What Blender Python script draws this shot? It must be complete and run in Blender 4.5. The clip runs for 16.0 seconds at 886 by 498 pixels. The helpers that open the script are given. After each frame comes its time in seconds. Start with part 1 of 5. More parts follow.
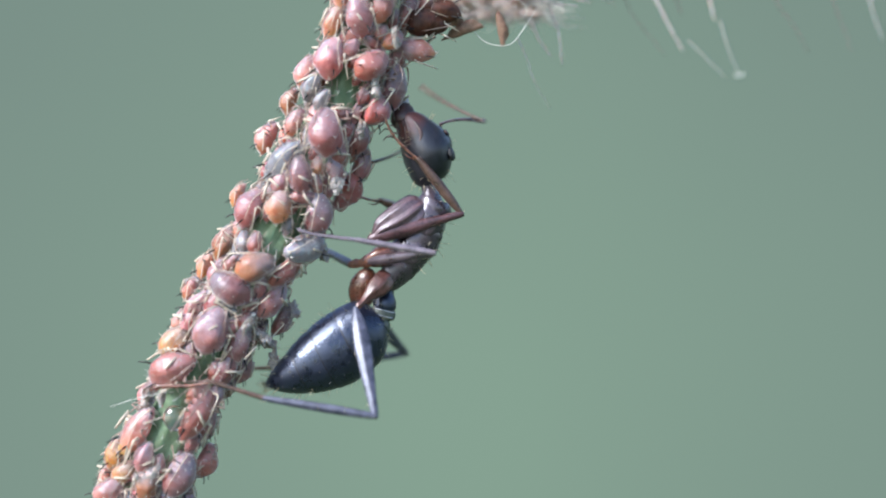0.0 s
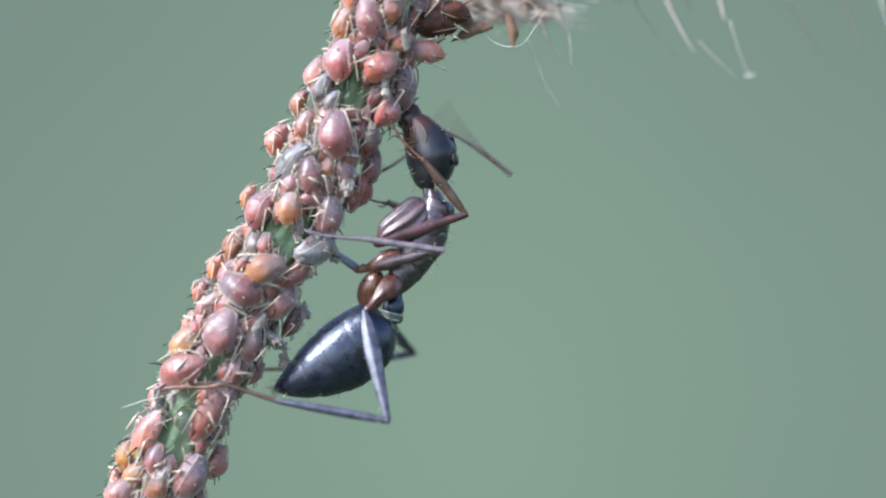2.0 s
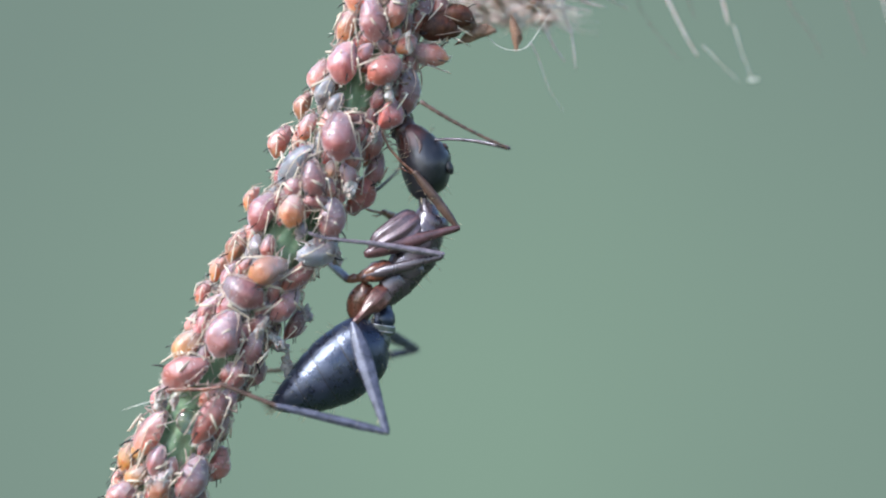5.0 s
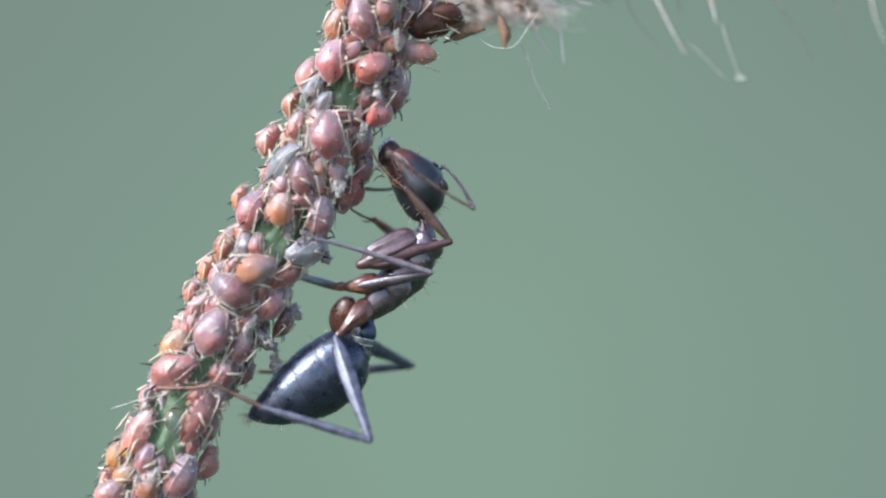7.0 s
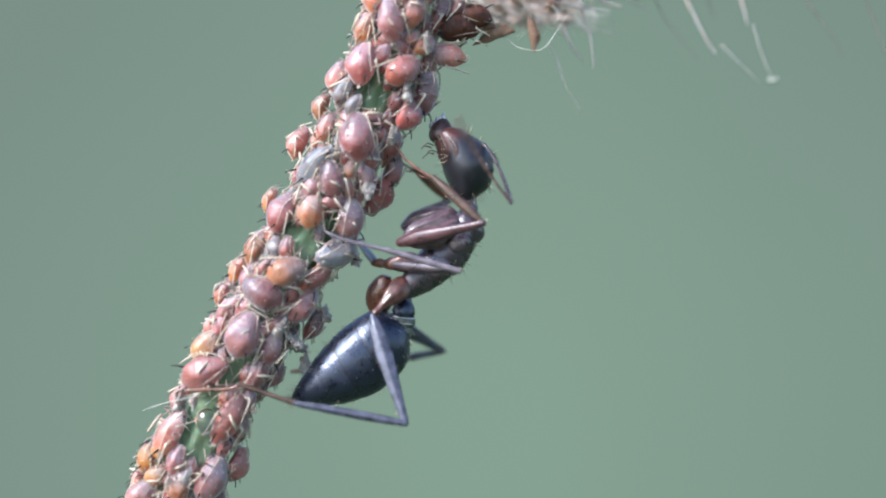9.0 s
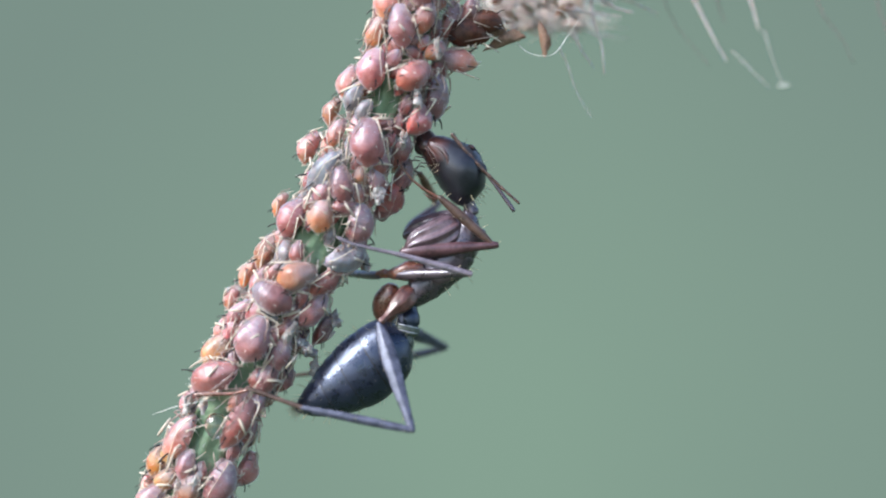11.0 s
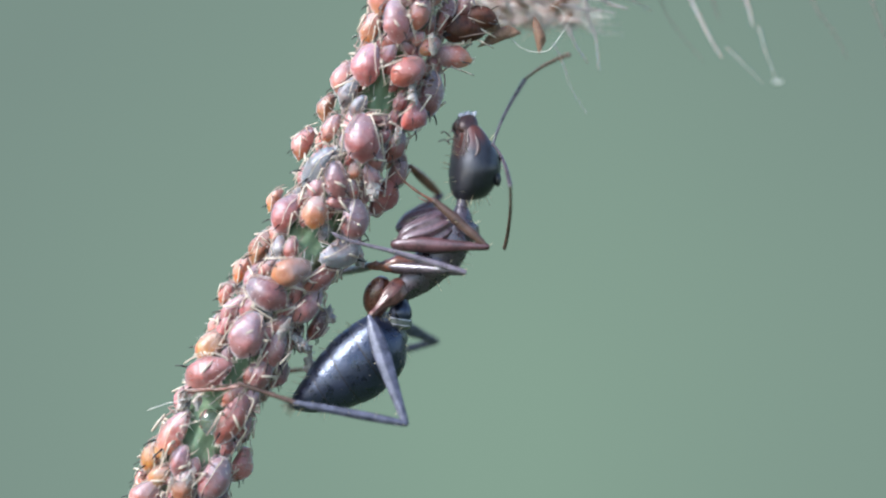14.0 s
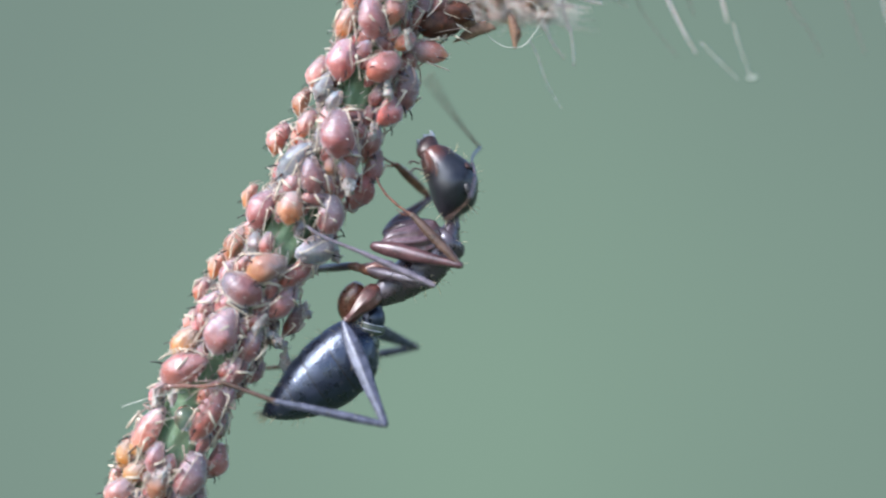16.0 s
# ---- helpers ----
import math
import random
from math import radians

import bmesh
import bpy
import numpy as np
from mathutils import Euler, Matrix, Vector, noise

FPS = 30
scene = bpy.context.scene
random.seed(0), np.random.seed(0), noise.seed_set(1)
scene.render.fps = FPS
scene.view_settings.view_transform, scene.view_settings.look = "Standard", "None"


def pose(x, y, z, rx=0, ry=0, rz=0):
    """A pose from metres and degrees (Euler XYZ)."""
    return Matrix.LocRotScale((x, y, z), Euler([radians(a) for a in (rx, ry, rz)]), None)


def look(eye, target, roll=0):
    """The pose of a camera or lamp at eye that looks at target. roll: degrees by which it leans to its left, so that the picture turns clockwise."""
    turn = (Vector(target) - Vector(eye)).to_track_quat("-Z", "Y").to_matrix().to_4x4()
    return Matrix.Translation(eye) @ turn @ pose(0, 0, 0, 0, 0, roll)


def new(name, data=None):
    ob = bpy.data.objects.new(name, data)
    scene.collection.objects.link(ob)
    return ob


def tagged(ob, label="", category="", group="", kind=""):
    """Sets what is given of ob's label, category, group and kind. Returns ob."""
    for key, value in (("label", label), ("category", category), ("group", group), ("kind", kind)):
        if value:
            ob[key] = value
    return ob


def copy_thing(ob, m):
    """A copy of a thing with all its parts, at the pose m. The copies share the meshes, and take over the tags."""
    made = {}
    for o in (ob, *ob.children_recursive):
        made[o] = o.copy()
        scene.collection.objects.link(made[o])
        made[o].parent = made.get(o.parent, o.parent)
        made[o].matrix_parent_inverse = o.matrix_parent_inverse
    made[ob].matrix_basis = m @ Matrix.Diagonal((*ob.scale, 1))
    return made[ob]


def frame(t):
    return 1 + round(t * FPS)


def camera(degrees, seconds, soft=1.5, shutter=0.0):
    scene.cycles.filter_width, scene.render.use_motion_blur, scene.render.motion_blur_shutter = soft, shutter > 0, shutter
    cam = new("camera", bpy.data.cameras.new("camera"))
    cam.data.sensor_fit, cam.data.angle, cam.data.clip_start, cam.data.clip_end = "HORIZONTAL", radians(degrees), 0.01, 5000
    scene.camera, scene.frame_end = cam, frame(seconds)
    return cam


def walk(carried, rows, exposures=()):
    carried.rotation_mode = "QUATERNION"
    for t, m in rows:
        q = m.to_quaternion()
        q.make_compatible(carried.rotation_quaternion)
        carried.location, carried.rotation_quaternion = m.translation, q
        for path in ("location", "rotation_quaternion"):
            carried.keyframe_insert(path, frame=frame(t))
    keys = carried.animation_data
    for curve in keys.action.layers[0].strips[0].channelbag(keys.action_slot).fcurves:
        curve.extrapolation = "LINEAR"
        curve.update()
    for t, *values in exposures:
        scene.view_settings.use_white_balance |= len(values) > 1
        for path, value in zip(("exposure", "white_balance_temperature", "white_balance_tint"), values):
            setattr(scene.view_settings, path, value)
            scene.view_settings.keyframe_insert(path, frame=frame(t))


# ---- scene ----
# ---- camera ----
cam = camera(40.0, 16.0, soft=2.1, shutter=1.0)
cam.data.dof.use_dof = True
cam.data.dof.focus_distance = 0.0340
cam.data.dof.aperture_fstop = 28.0
ORIGIN = Vector((0.0, 0.0, 0.5))        # centre of the place, half a metre over the ground
EYE = (0.0, -0.03435, 0.5)
PATH = [  # seconds, yaw, pitch, roll
    (0.0, -0.379, -0.083, -0.17),
    (0.5, -0.503, -0.016, -0.1),
    (1.0, -0.649, -0.202, -0.317),
    (1.5, -0.0, -0.0, 0.0),
    (2.0, 0.096, -0.028, -0.247),
    (2.5, 0.412, 0.172, 0.036),
    (3.0, 0.306, 0.113, 0.029),
    (3.5, 0.229, 0.123, 0.031),
    (6.0, 0.302, 0.121, -0.091),
    (6.5, 0.578, 0.25, -0.046),
    (7.0, -0.304, 0.034, -0.059),
    (7.5, -0.375, -0.026, -0.07),
    (8.0, 0.442, 0.123, -0.094),
    (8.5, 0.292, 0.021, 0.014),
    (9.0, 1.086, 0.147, -0.076),
    (11.5, 1.557, 0.394, 0.123),
    (12.0, 0.789, 0.016, 0.163),
    (12.5, 1.341, 0.29, 0.337),
    (13.0, 1.111, 0.265, 0.213),
    (13.5, 1.243, 0.087, 0.186),
    (14.0, 1.294, 0.206, 0.181),
    (14.5, 2.053, 0.451, 0.193),
    (15.0, 2.259, 0.432, 0.372),
    (15.5, 1.376, 0.402, 0.154),
    (16.0, 0.159, -0.007, 0.09),
]
walk(cam, [(t, pose(*EYE, 90 + p, -r, y)) for t, y, p, r in PATH], exposures=[(0.0, 0.9), (16.0, 0.9)])

# ---- light ----
SUN_EL, SUN_AZ = 39.0, 234.0            # hazy, over the eye's left shoulder
world = bpy.data.worlds.new("sky")
scene.world = world
world.use_nodes = True
wn = world.node_tree.nodes
sky = wn.new("ShaderNodeTexSky")
sky.sky_type, sky.sun_disc = "NISHITA", False
sky.sun_elevation, sky.sun_rotation = radians(SUN_EL), radians(SUN_AZ)
wn["Background"].inputs["Strength"].default_value = 0.15
world.node_tree.links.new(sky.outputs[0], wn["Background"].inputs["Color"])
sun = new("sun", bpy.data.lights.new("sun", "SUN"))
sun.data.energy, sun.data.angle, sun.data.color = 3.0, radians(22.0), (0.985, 0.985, 1.0)
sun_dir = Vector((math.sin(radians(SUN_AZ)) * math.cos(radians(SUN_EL)), math.cos(radians(SUN_AZ)) * math.cos(radians(SUN_EL)), math.sin(radians(SUN_EL))))
sun.matrix_basis = look(sun_dir * 3, (0, 0, 0))


# ---- materials ----
def material(name, dark, light, rough=0.5, scale=900.0, bump=0.2, coat=0.0, sheen=0.0, sss=0.0, vary=0.0, fine=4.0, spec=0.5, bloom=None, coat_rough=0.27, tone=None, relief=4e-6, glint=(1.0, 1.0, 1.0), ior=1.5, patch=0.0, tail=None):
    """A two-tone surface with grain at two scales and fine relief."""
    m = bpy.data.materials.new(name)
    m.use_nodes = True
    t = m.node_tree
    b = t.nodes["Principled BSDF"]
    co = t.nodes.new("ShaderNodeTexCoord")
    big, small = t.nodes.new("ShaderNodeTexNoise"), t.nodes.new("ShaderNodeTexNoise")
    big.inputs["Scale"].default_value, small.inputs["Scale"].default_value = scale, scale * fine
    big.inputs["Detail"].default_value, small.inputs["Detail"].default_value = 4.0, 3.0
    grain = co.outputs["Object"]
    if vary:                             # no two alike things share their mottling
        who, shift = t.nodes.new("ShaderNodeObjectInfo"), t.nodes.new("ShaderNodeVectorMath")
        shift.operation = "MULTIPLY_ADD"
        shift.inputs[1].default_value = (61.0, 37.0, 83.0)
        t.links.new(who.outputs["Random"], shift.inputs[0])
        t.links.new(grain, shift.inputs[2])
        grain = shift.outputs[0]
    for n in (big, small):
        t.links.new(grain, n.inputs["Vector"])
    both = t.nodes.new("ShaderNodeMix")
    both.data_type = "FLOAT"
    both.inputs[0].default_value = 0.4
    t.links.new(big.outputs[0], both.inputs[2])
    t.links.new(small.outputs[0], both.inputs[3])
    ramp = t.nodes.new("ShaderNodeValToRGB")
    ramp.color_ramp.elements[0].position, ramp.color_ramp.elements[0].color = 0.34, (*dark, 1)
    ramp.color_ramp.elements[1].position, ramp.color_ramp.elements[1].color = 0.66, (*light, 1)
    if bloom:                            # powdery pale patches
        e = ramp.color_ramp.elements.new(0.74)
        e.color = (*bloom, 1)
        ramp.color_ramp.elements[1].position = 0.58
    t.links.new(both.outputs[0], ramp.inputs[0])
    out = ramp.outputs[0]
    if tone:                             # fades in along one direction: red pigment on the ant's head, painted sky sheen on aphids
        way, lo, hi, hue = tone
        dot, fade, blend = t.nodes.new("ShaderNodeVectorMath"), t.nodes.new("ShaderNodeMapRange"), t.nodes.new("ShaderNodeMix")
        dot.operation, blend.data_type = "DOT_PRODUCT", "RGBA"
        dot.inputs[1].default_value = way
        wob = t.nodes.new("ShaderNodeMath")
        wob.operation = "MULTIPLY_ADD"
        wob.inputs[1].default_value = (hi - lo) * 1.2
        t.links.new(co.outputs["Object"], dot.inputs[0])
        t.links.new(big.outputs[0], wob.inputs[0])
        t.links.new(dot.outputs["Value"], wob.inputs[2])
        fade.inputs[1].default_value, fade.inputs[2].default_value = lo + (hi - lo) * 0.6, hi + (hi - lo) * 0.6
        t.links.new(wob.outputs[0], fade.inputs[0])
        t.links.new(fade.outputs[0], blend.inputs[0])
        t.links.new(out, blend.inputs[6])
        blend.inputs[7].default_value = (*hue, 1)
        out = blend.outputs[2]
        if tail:                         # second fade at the other end: light through the body, painted as colour
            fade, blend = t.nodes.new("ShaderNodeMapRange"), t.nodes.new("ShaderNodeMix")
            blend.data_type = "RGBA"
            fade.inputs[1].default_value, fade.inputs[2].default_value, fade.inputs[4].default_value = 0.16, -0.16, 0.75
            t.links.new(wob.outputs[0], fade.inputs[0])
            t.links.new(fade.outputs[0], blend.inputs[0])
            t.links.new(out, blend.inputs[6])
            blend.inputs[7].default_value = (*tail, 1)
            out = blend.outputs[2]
    if vary:
        info, hsv, spread = t.nodes.new("ShaderNodeObjectInfo"), t.nodes.new("ShaderNodeHueSaturation"), t.nodes.new("ShaderNodeMapRange")
        spread.inputs[3].default_value, spread.inputs[4].default_value = 1 - vary, 1 + vary
        t.links.new(info.outputs["Random"], spread.inputs[0])
        t.links.new(spread.outputs[0], hsv.inputs["Value"])
        t.links.new(out, hsv.inputs["Color"])
        out = hsv.outputs[0]
    t.links.new(out, b.inputs["Base Color"])
    b.inputs["Roughness"].default_value = rough
    b.inputs["Coat Weight"].default_value = coat
    b.inputs["Coat Roughness"].default_value = coat_rough
    b.inputs["Sheen Weight"].default_value = sheen
    b.inputs["Sheen Roughness"].default_value = 0.36
    b.inputs["Sheen Tint"].default_value = (0.86, 0.92, 1.0, 1)
    b.inputs["Specular IOR Level"].default_value = spec
    b.inputs["IOR"].default_value = ior
    b.inputs["Specular Tint"].default_value = (*glint, 1)
    if patch:                            # worn and downy patches in the gloss
        worn = t.nodes.new("ShaderNodeMapRange")
        worn.inputs[1].default_value, worn.inputs[2].default_value = 0.36, 0.64
        worn.inputs[3].default_value, worn.inputs[4].default_value = rough - patch, rough + patch
        t.links.new(both.outputs[0], worn.inputs[0])
        t.links.new(worn.outputs[0], b.inputs["Roughness"])
    if sss:
        b.inputs["Subsurface Weight"].default_value = sss
        b.inputs["Subsurface Radius"].default_value = (1.0, 0.45, 0.3)
        b.inputs["Subsurface Scale"].default_value = 0.0004
    if bump:
        bn = t.nodes.new("ShaderNodeBump")
        bn.inputs["Strength"].default_value, bn.inputs["Distance"].default_value = bump, relief
        t.links.new(small.outputs[0], bn.inputs["Height"])
        t.links.new(bn.outputs[0], b.inputs["Normal"])
    return m


def glassy(name, tint, rough=0.01):
    """Clear sugar water."""
    m = bpy.data.materials.new(name)
    m.use_nodes = True
    b = m.node_tree.nodes["Principled BSDF"]
    b.inputs["Base Color"].default_value = (*tint, 1)
    b.inputs["Transmission Weight"].default_value, b.inputs["Roughness"].default_value, b.inputs["IOR"].default_value = 1.0, rough, 1.4
    b.inputs["Coat Weight"].default_value, b.inputs["Coat Roughness"].default_value = 1.0, 0.03
    return m


def distance_material():
    """Far foliage that melts into an even grey-green; its brightness is painted as emission."""
    m = bpy.data.materials.new("far_green")
    m.use_nodes = True
    t = m.node_tree
    t.nodes.clear()
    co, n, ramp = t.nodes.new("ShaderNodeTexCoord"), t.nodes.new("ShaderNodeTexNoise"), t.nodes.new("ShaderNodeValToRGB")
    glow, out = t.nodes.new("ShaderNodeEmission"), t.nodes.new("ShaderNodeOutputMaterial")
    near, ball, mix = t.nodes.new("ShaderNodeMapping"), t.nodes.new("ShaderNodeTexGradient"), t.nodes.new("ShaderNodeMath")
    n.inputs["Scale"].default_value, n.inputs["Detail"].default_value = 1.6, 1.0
    ball.gradient_type = "SPHERICAL"                     # a lighter middle, painted into the emission
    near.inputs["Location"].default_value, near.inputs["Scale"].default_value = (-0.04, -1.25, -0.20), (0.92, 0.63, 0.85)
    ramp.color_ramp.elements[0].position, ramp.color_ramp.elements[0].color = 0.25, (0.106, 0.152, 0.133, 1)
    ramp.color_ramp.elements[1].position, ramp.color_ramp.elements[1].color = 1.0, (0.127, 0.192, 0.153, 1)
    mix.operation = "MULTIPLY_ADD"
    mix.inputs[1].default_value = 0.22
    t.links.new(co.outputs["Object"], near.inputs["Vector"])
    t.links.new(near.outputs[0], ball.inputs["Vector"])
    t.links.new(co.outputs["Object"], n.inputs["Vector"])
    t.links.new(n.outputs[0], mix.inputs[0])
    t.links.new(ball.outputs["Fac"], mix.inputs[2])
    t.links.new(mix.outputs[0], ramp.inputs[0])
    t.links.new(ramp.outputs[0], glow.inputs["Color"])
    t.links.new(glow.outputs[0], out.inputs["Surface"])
    return m


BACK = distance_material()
GRASS = material("grass_ground", (0.024, 0.046, 0.020), (0.060, 0.095, 0.042), 0.9, 3.0, 0.0)
STEM = material("green_stem", (0.145, 0.250, 0.145), (0.270, 0.385, 0.245), 0.5, 1300.0, 0.3, sss=0.2)
DRY = material("dry_bract", (0.110, 0.055, 0.034), (0.31, 0.19, 0.13), 0.6, 3600.0, 0.9, sss=0.25, fine=5.0, relief=2e-5)
FLUFF = material("pale_fluff", (0.45, 0.37, 0.345), (0.66, 0.58, 0.55), 0.6, 1500.0, 0.0, sss=0.3)
CHAFF = material("cream_chaff", (0.34, 0.25, 0.215), (0.56, 0.455, 0.415), 0.6, 2500.0, 0.4, sss=0.2)
AWN = material("pinkish_awn", (0.46, 0.36, 0.36), (0.66, 0.56, 0.56), 0.6, 1500.0, 0.0, sss=0.3)
DARK_AWN = material("dusky_awn", (0.13, 0.085, 0.085), (0.26, 0.19, 0.19), 0.6, 1500.0, 0.0)
SILK = material("silk_thread", (0.62, 0.62, 0.58), (0.78, 0.78, 0.75), 0.35, 1500.0, 0.0)
BLACK = material("ant_cuticle", (0.004, 0.005, 0.011), (0.018, 0.020, 0.042), 0.32, 3000.0, 1.6, coat=0.0, fine=3.2, spec=1.0, relief=6e-6, patch=0.11, glint=(0.64, 0.75, 1.0), ior=1.58)
HEAD = material("ant_head_cuticle", (0.006, 0.006, 0.009), (0.022, 0.021, 0.028), 0.38, 2600.0, 1.2, coat=0.3, coat_rough=0.2, fine=7.0, spec=0.7, glint=(0.8, 0.87, 1.0), relief=6e-6, patch=0.10,
                tone=((1.0, 0.0, 0.75), 0.0014, 0.0019, (0.120, 0.034, 0.022)))
MATTE = material("ant_dark_cuticle", (0.022, 0.015, 0.018), (0.094, 0.066, 0.080), 0.31, 2600.0, 0.9, coat=0.65, coat_rough=0.18, fine=6.0, spec=0.9, glint=(0.78, 0.82, 1.0), relief=9e-6, patch=0.10)
RED = material("ant_red_cuticle", (0.050, 0.016, 0.011), (0.23, 0.072, 0.036), 0.32, 3000.0, 1.0, coat=0.6, sss=0.1, coat_rough=0.14, relief=1.6e-5, patch=0.08, spec=0.8)
BROWN = material("ant_brown_leg", (0.040, 0.022, 0.016), (0.125, 0.074, 0.058), 0.36, 2200.0, 0.2, coat=0.2)
BLUE = material("ant_grey_leg", (0.007, 0.008, 0.014), (0.115, 0.12, 0.175), 0.36, 5000.0, 1.2, coat=0.12, fine=6.0, spec=0.8, glint=(0.75, 0.82, 1.0))
HAIR = material("golden_bristle", (0.5, 0.42, 0.26), (0.7, 0.62, 0.45), 0.4, 1500.0, 0.0)
EYE_MAT = material("compound_eye", (0.016, 0.016, 0.019), (0.040, 0.041, 0.048), 0.36, 9000.0, 0.5)
RIM = material("plate_edge", (0.010, 0.010, 0.015), (0.030, 0.031, 0.044), 0.35, 5000.0, 0.3, coat=0.3)
JAW = material("ant_jaw", (0.016, 0.007, 0.007), (0.075, 0.024, 0.022), 0.42, 5200.0, 1.0, coat=0.12, fine=3.0, spec=0.9, coat_rough=0.12, relief=1.4e-5)
HORN = material("tooth_horn", (0.34, 0.35, 0.42), (0.70, 0.72, 0.82), 0.2, 4000.0, 0.1, coat=0.7, spec=0.8)
PALP = material("palp_skin", (0.075, 0.042, 0.042), (0.24, 0.16, 0.17), 0.42, 6000.0, 0.5, coat=0.1)
LILAC = material("ant_lilac_leg", (0.085, 0.068, 0.085), (0.27, 0.225, 0.27), 0.3, 3600.0, 0.5, coat=0.5, spec=0.9, glint=(0.85, 0.88, 1.0))
COXA = material("ant_coxa", (0.050, 0.020, 0.022), (0.180, 0.106, 0.124), 0.34, 2600.0, 0.6, coat=0.8, fine=4.0, spec=0.9, coat_rough=0.13, glint=(0.8, 0.86, 1.0), relief=8e-6)
FEMUR = material("ant_femur", (0.034, 0.013, 0.014), (0.135, 0.062, 0.068), 0.36, 2600.0, 0.8, coat=0.4, fine=4.0, spec=0.6, coat_rough=0.26, glint=(0.8, 0.86, 1.0), relief=8e-6)
FOOT = material("ant_orange_foot", (0.11, 0.042, 0.028), (0.29, 0.135, 0.085), 0.32, 3200.0, 0.4, coat=0.4, sss=0.2)
SHANK = material("ant_red_shank", (0.040, 0.014, 0.012), (0.17, 0.068, 0.058), 0.35, 3000.0, 0.9, coat=0.45, spec=0.6, sss=0.1, coat_rough=0.14, relief=1.2e-5, patch=0.07)
PALE = material("pale_limb", (0.52, 0.43, 0.33), (0.82, 0.74, 0.64), 0.45, 9.0, 0.0, vary=0.15)
TAN = material("tan_limb", (0.24, 0.15, 0.13), (0.46, 0.34, 0.30), 0.45, 9.0, 0.0, vary=0.2)
DUSK = material("dark_tube", (0.012, 0.010, 0.012), (0.03, 0.025, 0.03), 0.45, 9.0, 0.0)
PALE_GREEN = material("joint_membrane", (0.055, 0.066, 0.058), (0.14, 0.165, 0.145), 0.25, 3000.0, 0.2)
HUSK = material("shed_skin", (0.26, 0.22, 0.21), (0.58, 0.53, 0.51), 0.5, 3000.0, 0.4, sss=0.3)
SKIN = {}
# warm rear ends: light shining through the aphids, put into the skin colour
TAIL_GLOW = {"salmon": (0.66, 0.24, 0.065), "orange": (0.66, 0.24, 0.025), "rose": (0.56, 0.13, 0.10), "mauve": (0.40, 0.14, 0.13), "brown": (0.42, 0.10, 0.05), "amber": (0.70, 0.28, 0.02), "russet": (0.50, 0.125, 0.070)}
for hue, dark, light in (
    ("rose", (0.37, 0.082, 0.080), (0.56, 0.200, 0.192)),
    ("salmon", (0.46, 0.125, 0.085), (0.64, 0.28, 0.23)),
    ("orange", (0.38, 0.125, 0.050), (0.54, 0.235, 0.125)),
    ("mauve", (0.235, 0.072, 0.070), (0.41, 0.170, 0.165)),
    ("brown", (0.20, 0.046, 0.032), (0.37, 0.115, 0.085)),
    ("amber", (0.52, 0.19, 0.035), (0.68, 0.33, 0.10)),
    ("russet", (0.33, 0.082, 0.062), (0.47, 0.155, 0.125)),
    ("umber", (0.035, 0.013, 0.009), (0.145, 0.052, 0.028)),
    ("grey", (0.15, 0.12, 0.125), (0.33, 0.285, 0.295)),
    ("leaden", (0.20, 0.195, 0.225), (0.36, 0.35, 0.385)),
):
    dark, light = (tuple(0.90 * c + 0.03 * g * sum(col) / 3 for c, g in zip(col, (0.92, 1.0, 1.12))) for col in (dark, light))
    # the pale bluish front tone paints the sky's sheen onto each body
    SKIN[hue] = material("aphid_" + hue, dark, light, 0.50, 3.4, 0.9, coat=0.0 if hue == "umber" else 0.6, coat_rough=0.32, sheen=0.0 if hue == "umber" else 1.0, sss=0.7, vary=0.26, fine=4.2, relief=1.3e-5, spec=0.35 if hue == "umber" else 0.7, glint=(0.78, 0.88, 1.0), tail=TAIL_GLOW.get(hue),
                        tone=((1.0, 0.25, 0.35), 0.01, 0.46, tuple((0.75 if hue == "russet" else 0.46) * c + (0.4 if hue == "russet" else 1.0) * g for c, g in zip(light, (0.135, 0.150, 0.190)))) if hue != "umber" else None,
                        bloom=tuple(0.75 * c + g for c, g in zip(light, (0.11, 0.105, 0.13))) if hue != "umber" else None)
DROP = glassy("clear_drop", (0.98, 0.99, 1.0))


# ---- mesh helpers ----
def mm(p):
    return Vector(p) * 0.001


def part(name, bm, mat, parent=None, label="", smooth=True):
    me = bpy.data.meshes.new(name)
    bm.normal_update()
    for f in bm.faces:
        f.smooth = smooth
    bm.to_mesh(me)
    bm.free()
    me.materials.append(mat)
    ob = new(name, me)
    ob.parent = parent
    return tagged(ob, label)


def rings(bm, loops, close=True):
    """Skin a row of vertex loops; single points close the ends."""
    for a, b in zip(loops, loops[1:]):
        n = len(a)
        for i in range(n):
            bm.faces.new((a[i], a[(i + 1) % n], b[(i + 1) % n], b[i]))
    if close:
        bm.faces.new(loops[0][::-1])
        bm.faces.new(loops[-1])


def loft(rows, segs=18, unit=1.0, bm=None, rough=0.0, seed=0.0, flute=0.0, folds=6, close=True):
    """A body along +X. rows: x, z of the centre, half height, half width."""
    bm = bm or bmesh.new()
    loops = []
    for x, zc, rz, ry in rows:
        loop = []
        for i in range(segs):
            a = 2 * math.pi * i / segs
            k = 1.0 + (rough * noise.noise(Vector((x * (0.09 if unit < 0.1 else 3.2) + seed, 2.1 * math.cos(a), 2.1 * math.sin(a)))) if rough else 0.0) + flute * math.cos(folds * a)
            loop.append(bm.verts.new((x * unit, math.cos(a) * ry * k * unit, (zc + math.sin(a) * rz * k) * unit)))
        loops.append(loop)
    rings(bm, loops, close)
    return bm


